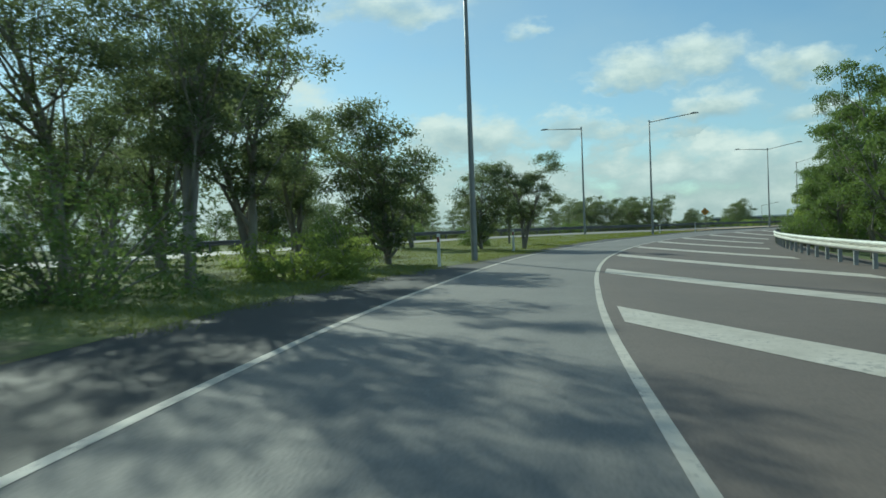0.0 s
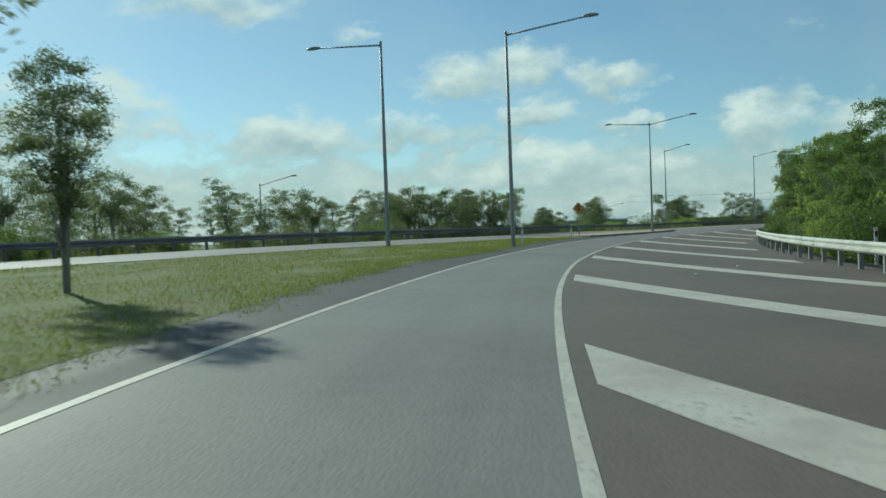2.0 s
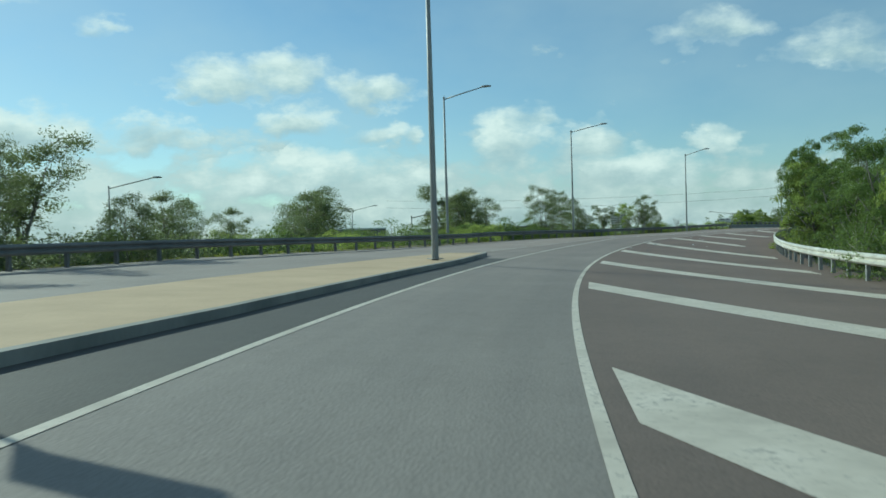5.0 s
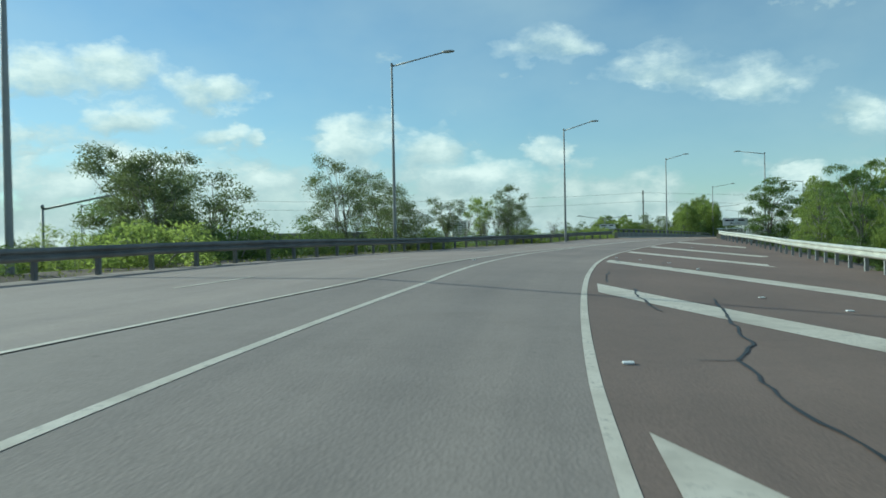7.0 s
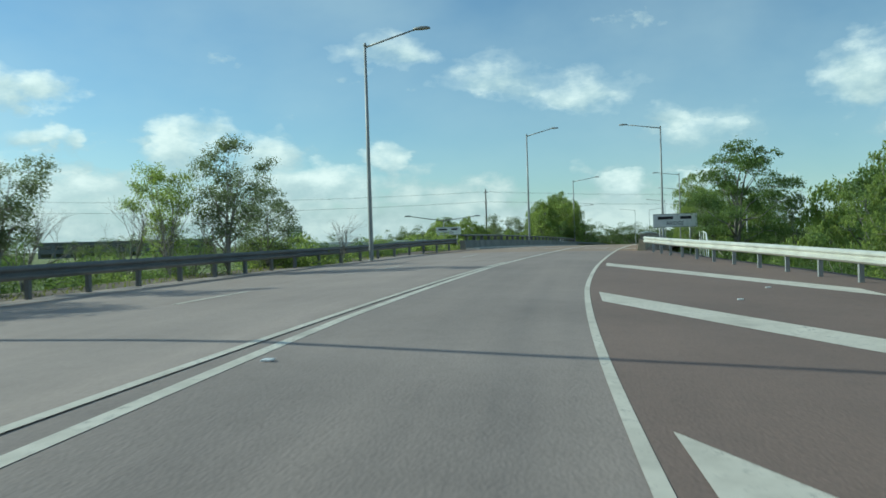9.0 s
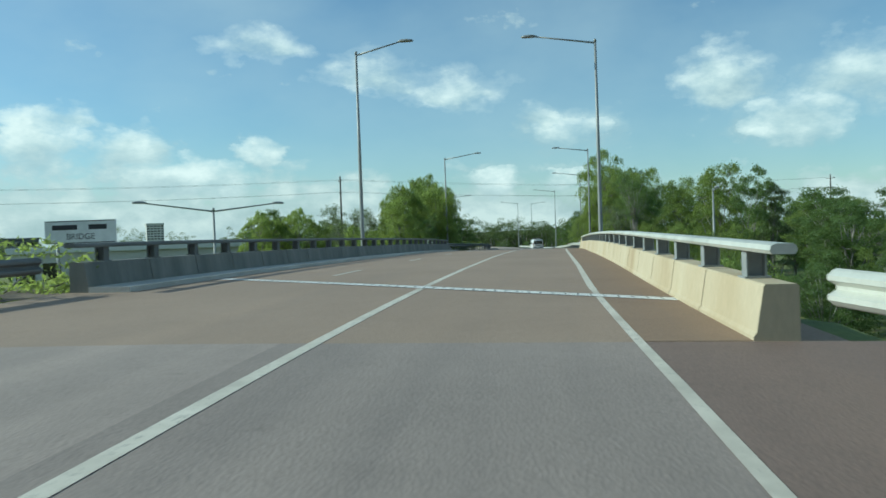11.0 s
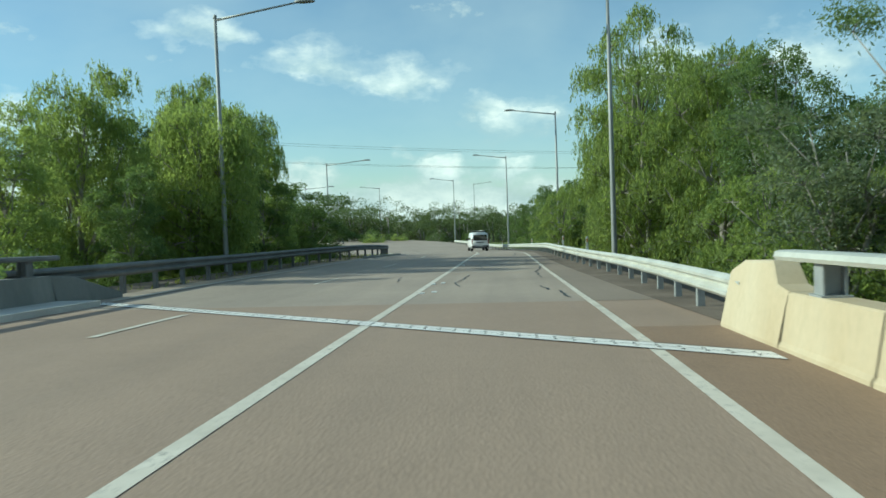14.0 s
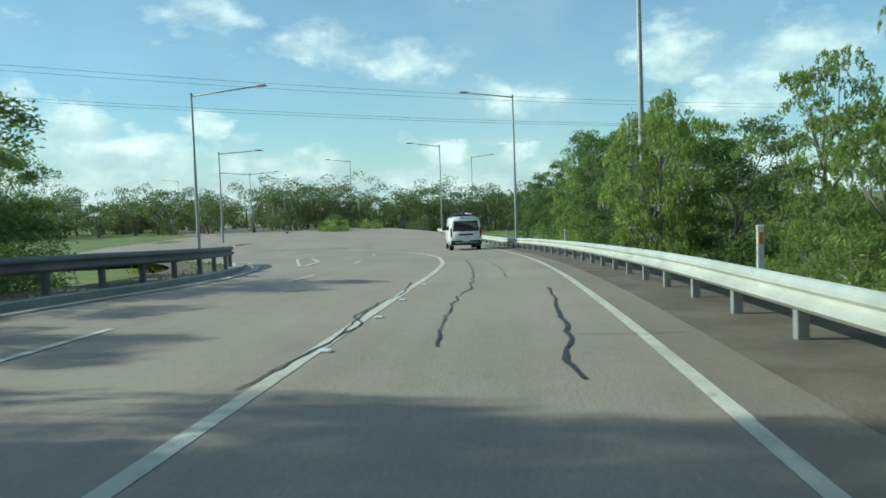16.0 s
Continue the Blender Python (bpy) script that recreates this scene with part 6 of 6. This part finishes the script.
def power_line():
    a, b = Vector((236, 243.6, -3.6)), Vector((330, 166, -3.6))
    tops = []
    for at_, h in ((a, 16.4), (b, 16.0)):
        root = new("power_pole")
        tagged(root, "weathered timber power pole with crossarms", "power pole", "power poles")
        root.location = at_
        along = (b - a).normalized()
        side = Vector((-along.y, along.x, 0))
        part("pole", tube("pole", [(0, 0, -0.5), (0, 0, h)], [0.22, 0.15], M_POLEWOOD, 10), root)
        ends = []
        for z, w in ((h - 0.9, 1.3), (h - 3.2, 0.9)):
            part("crossarm", tube("crossarm", [side * -w + Vector((0, 0, z)), side * w + Vector((0, 0, z))], 0.07, M_POLEWOOD, 6), root)
            for t in (-w, w):
                q = side * t + Vector((0, 0, z + 0.05))
                part("insulator", tube("insulator", [q, q + Vector((0, 0, 0.2))], [0.05, 0.04], M_BLACK, 6), root)
                ends.append(at_ + q + Vector((0, 0, 0.2)))
        tops.append(ends)
    for p, q in zip(*tops):
        ext = p + (p - q)
        for u, v in ((p, q), (p, ext)):
            pts = [u.lerp(v, t) - Vector((0, 0, 1.4 * 4 * t * (1 - t))) for t in np.linspace(0, 1, 14)]
            ob = part("power_cable", tube("power_cable", pts, 0.013, M_BLACK, 5))
            tagged(ob, "thin black overhead power cable", "cable", "power cables")


power_line()


# ---------------------------------------------------------------- far buildings
def building(name, label, x, y, w, d, h, wall, roof, floors, cols, turn=0.0, base=-3.4):
    root = new(name)
    tagged(root, label, "building")
    root.matrix_basis = Matrix.Translation((x, y, base)) @ Matrix.Rotation(radians(turn), 4, "Z")
    part("wall", bm_mesh("wall", box_bm(w, d, h + 0.5, (0, 0, -0.5), 0.05), wall), root)
    part("roof", bm_mesh("roof", box_bm(w + 1.0, d + 1.0, h * 0.08 + 0.3, (0, 0, h), 0.1), roof), root)
    me = bm_mesh("window", box_bm(w / cols * 0.7, 0.1, h / floors * 0.45, (0, 0, 0)), M_GLASS)
    for f in range(floors):
        for c in range(cols):
            part("window", me, root, m=Matrix.Translation((-w / 2 + (c + 0.5) * w / cols, -d / 2 - 0.03, (f + 0.35) * h / floors)))


M_WALLW = surface("rendered_wall", [(0.3, (0.5, 0.5, 0.48)), (0.7, (0.62, 0.61, 0.58))], scale=0.1, fine=4, fine_amount=0.1, rough=0.9, bump=0.05)
M_ROOFM = surface("metal_roof", [(0.3, (0.55, 0.57, 0.58)), (0.7, (0.7, 0.71, 0.71))], scale=0.1, fine=4, fine_amount=0.08, rough=0.5, metal=0.2, bump=0.05)
M_WALLD = surface("dark_cladding", [(0.3, (0.09, 0.1, 0.11)), (0.7, (0.16, 0.17, 0.18))], scale=0.1, fine=4, fine_amount=0.1, rough=0.8, bump=0.05)
building("office_tower", "white ten storey block seen far off", 1100, 1300, 29, 20, 36, M_WALLW, M_WALLW, 8, 5, -35)
building("low_shed", "long low shed with a pale metal roof", 186, 235, 34, 12, 5.6, M_WALLW, M_ROOFM, 1, 12, -40, -5.0)
building("warehouse", "dark long warehouse far behind the bridge", 330, 560, 90, 30, 8.5, M_WALLD, M_WALLD, 2, 12, -30)
building("warehouse", "grey warehouse with a flat roof far away", 250, 640, 70, 30, 10.5, M_WALLD, M_ROOFM, 2, 10, -20)


# ---------------------------------------------------------------- junction island
def junction_island():
    root = new("junction_island")
    tagged(root, "low concrete island at the junction with kerb", "traffic island", kind="structure")
    bm = bmesh.new()
    ring = []
    for i in range(28):
        a = 2 * math.pi * i / 28
        u, v = 15 * math.cos(a), 2.2 * math.sin(a) * (0.7 + 0.3 * math.cos(a))
        ring.append((u, v))
    t = Matrix.Translation((266, 240.2, 0)) @ Matrix.Rotation(radians(26), 4, "Z")
    lo = [bm.verts.new(t @ Vector((u, v, -3.6))) for u, v in ring]
    hi = [bm.verts.new(t @ Vector((u * 0.985, v * 0.95, -2.2 - 0.03 * (u + 15) - 0.12))) for u, v in ring]
    bm.faces.new(hi)
    for i in range(28):
        bm.faces.new((lo[i], lo[(i + 1) % 28], hi[(i + 1) % 28], hi[i]))
    part("paving", bm_mesh("paving", bm, M_PAVE), root)


junction_island()


# ---------------------------------------------------------------- marks on the road
def crack(points, width, label="dark tar seal over a wandering crack", seed=0):
    """A ribbon of sealing tar along a wandering crack; points are stations and offsets."""
    rng = random.Random(seed + int(points[0][0] * 10))
    fine = []
    for (s0, d0), (s1, d1) in zip(points, points[1:]):
        n = max(2, int(math.hypot(s1 - s0, d1 - d0) / 0.25))
        for i in range(n):
            t = i / n
            fine.append((s0 + (s1 - s0) * t, d0 + (d1 - d0) * t))
    fine.append(points[-1])
    lo, hi = [], []
    w = 0.0
    for i, (s, d) in enumerate(fine):
        a, b = fine[max(i - 1, 0)], fine[min(i + 1, len(fine) - 1)]
        ts, td = b[0] - a[0], b[1] - a[1]
        ln = math.hypot(ts, td) or 1
        w = 0.6 * w + rng.uniform(-0.035, 0.035)
        hw = width * rng.uniform(0.18, 0.45)
        ns, nd = -td / ln, ts / ln
        lo.append((s + ns * (w - hw), d + nd * (w - hw)))
        hi.append((s + ns * (w + hw), d + nd * (w + hw)))
    n = len(fine)
    pts = np.array(lo + hi)
    verts = rd(pts[:, 0], pts[:, 1], 0.009)
    faces = [(i, i + 1, n + i + 1, n + i) for i in range(n - 1)]
    ob = part("tar_seal", mesh_from("tar_seal", verts, faces, M_TAR))
    setting(ob, label, "road crack")
    tagged(ob, group="tar seals")


# tar-sealed cracks: points along and across the road, and a width
BEND_CRACKS = [
    ([(302.9, 0.75), (300.3, 0.72), (299.4, 0.62), (298.4, 0.67), (297.2, 0.61), (296.7, 0.65), (295.8, 0.52), (295.3, 0.53), (294.8, 0.59)], 0.10),
    ([(318, -1.0), (312.0, -0.81), (303.2, -0.58), (301.4, -0.72), (297.9, -0.69), (296.3, -0.64)], 0.07), ([(318.9, -0.33), (310.7, 0.01), (306.0, 0.08)], 0.05),
    ([(303.2, 0.80), (303.0, 1.24)], 0.035), ([(299.6, 0.64), (299.6, 1.23), (299.5, 1.82)], 0.035), ([(297.0, 0.71), (297.0, 1.32), (297.0, 1.76)], 0.035), ([(299.6, -0.62), (299.5, 0.28)], 0.03)]
BEND_JOINTS = [
    ([(305.0, -1.85), (302.2, -1.66), (298.9, -1.84), (298.1, -1.62), (296.5, -1.70), (295.7, -1.74), (295.1, -1.79)], 0.07),
    ([(300.5, -1.8), (298.7, -1.73), (296.4, -1.65), (294.5, -1.82)], 0.07), ([(282.4, 1.37), (277.1, 0.95), (274.2, 0.94)], 0.09), ([(270.5, 0.75), (269.0, 0.88)], 0.1),
    ([(268.9, 1.02), (266.9, 1.12)], 0.11), ([(275.7, -3.04), (272.9, -2.8)], 0.06), ([(276.0, -1.03), (272.0, -1.24), (270.6, -1.01)], 0.08), ([(273.9, -0.8), (273.3, 0.87)], 0.035)]
ISLAND_CRACKS = [
    ([(144.3, 1.37), (142.6, 1.34), (140.5, 1.5)], 0.08), ([(142.9, 2.55), (140.2, 2.35), (137.6, 2.10), (136.5, 1.75), (135.0, 1.66), (132, 1.9)], 0.08), ([(136.4, 1.33), (136.5, 1.72)], 0.05),
    ([(149.4, 0.97), (145.6, 0.92)], 0.06), ([(157.3, 1.0), (156.3, 1.06), (154.6, 1.2)], 0.07), ([(157.6, 2.61), (154.6, 2.46), (151, 2.9)], 0.05), ([(168, 3.6), (165.5, 3.3), (163, 3.7)], 0.06),
    ([(290, -0.9), (287, -0.7), (284, -1.0), (281, -0.8)], 0.06), ([(291, 0.9), (287.5, 1.1), (285, 0.85)], 0.08)]


def build_cracks():
    for pts, w in BEND_CRACKS + BEND_JOINTS + ISLAND_CRACKS:
        crack(pts, w * (0.45 if pts[0][0] > 290 and pts[0][1] < 0.5 else 0.68))
    # straight sealed joints
    crack([(239.1, 2.5), (240.9, -7.7)], 0.06, "straight dark joint across the bridge deck")
    # expansion joints with pale steel plates
    for a, b in (((209.9, 2.55), (217.6, -8.2)), ((259.6, 2.35), (267.6, -8.0))):
        root = new("expansion_joint")
        setting(root, "skewed steel expansion joint with dark slots across the bridge", "expansion joint")
        t = np.linspace(0, 1, 16)
        s, d = a[0] + (b[0] - a[0]) * t, a[1] + (b[1] - a[1]) * t
        for off, w, mat, nm in ((0.0, 0.46, M_PLATE, "plate"), (-0.25, 0.03, M_TAR, "seal"), (0.25, 0.03, M_TAR, "seal"), (0.0, 0.015, M_TAR, "gap")):
            up = 0.007 if nm == "plate" else 0.011
            verts = np.concatenate([rd(s + off - w / 2, d, up), rd(s + off + w / 2, d, up)])
            part(nm, mesh_from(nm, verts, [(i, i + 1, 17 + i, 16 + i) for i in range(15)], mat), root)
        slot = bm_mesh("slot", box_bm(0.035, 0.02, 0.004), M_TAR)
        ln = math.hypot(b[0] - a[0], b[1] - a[1])
        for t in np.arange(0.2, ln, 0.24):
            for off in (-0.09, 0.09):
                q = rd(a[0] + (b[0] - a[0]) * t / ln + off, a[1] + (b[1] - a[1]) * t / ln, 0.008)
                part("slot", slot, root, m=Matrix.Translation(tuple(q)) @ Matrix.Rotation(radians(heading(a[0])), 4, "Z"))
    # kerb below the left parapet
    ob = strip("kerb", 296, 322, lambda s: FAR_EDGE(s) - 0.62, lambda s: FAR_EDGE(s) - 0.32, 0.11, M_CONC_GREY, 1.0, 2, 0.25)
    setting(ob, "curved pale concrete kerb at the side road", "kerb")
    ob = strip("kerb", 213, 267, lambda s: BASE_L(s) - 0.02, lambda s: BASE_L(s) + 0.84, 0.11, M_KERB, 2.0, 2, 0.2)
    setting(ob, "low pale kerb along the parapet", "kerb")


build_cracks()


def build_studs():
    """Raised white studs and scraps on the asphalt."""
    me = bm_mesh("road_stud", box_bm(0.1, 0.1, 0.02, (0, 0, 0), 0.008), M_SIGNWHITE)
    for s, d in ((136.0, 0.72), (152.2, 3.34), (143.6, 3.48), (141.9, 4.38), (158.9, 0.9), (157.5, 1.77), (155.8, 2.69), (152.6, -3.0), (170.5, -2.35), (272.2, -1.55), (268.9, -1.5), (284, -1.6), (296.1, -1.58), (298.6, -1.5), (300.8, -1.49), (304.2, -1.5), (268.6, -1.72), (271.8, -1.76), (178, 3.2), (181, 4.3), (56, 3.1), (60, 4.6)):
        ob = part("road_stud", me, m=Matrix.Translation(tuple(rd(s, d, 0.002))) @ Matrix.Rotation(radians(heading(s)), 4, "Z"))
        tagged(ob, "small white raised stud on the asphalt", "road stud", "road studs")


build_studs()


def build_gore():
    """The painted nose that splits the slip lane from the road."""
    for pts, w in (([(315.2, -6.24), (319.7, -6.55), (325.4, -7.7), (327.2, -8.4), (325, -8.3), (321.0, -7.6), (315.2, -6.4)], 0.12), ([(318.2, -6.5), (319.0, -7.0)], 0.12), ([(320.6, -6.75), (321.4, -7.55)], 0.12), ([(323, -7.25), (323.6, -8.0)], 0.12)):
        n = len(pts)
        lo = rd([p[0] for p in pts], [p[1] - w / 2 for p in pts], 0.014)
        hi = rd([p[0] for p in pts], [p[1] + w / 2 for p in pts], 0.014)
        ob = part("nose_line", mesh_from("nose_line", np.concatenate([lo, hi]), [(i, i + 1, n + i + 1, n + i) for i in range(n - 1)], M_LINE))
        setting(ob, "white painted nose of the slip lane", "road marking")


build_gore()
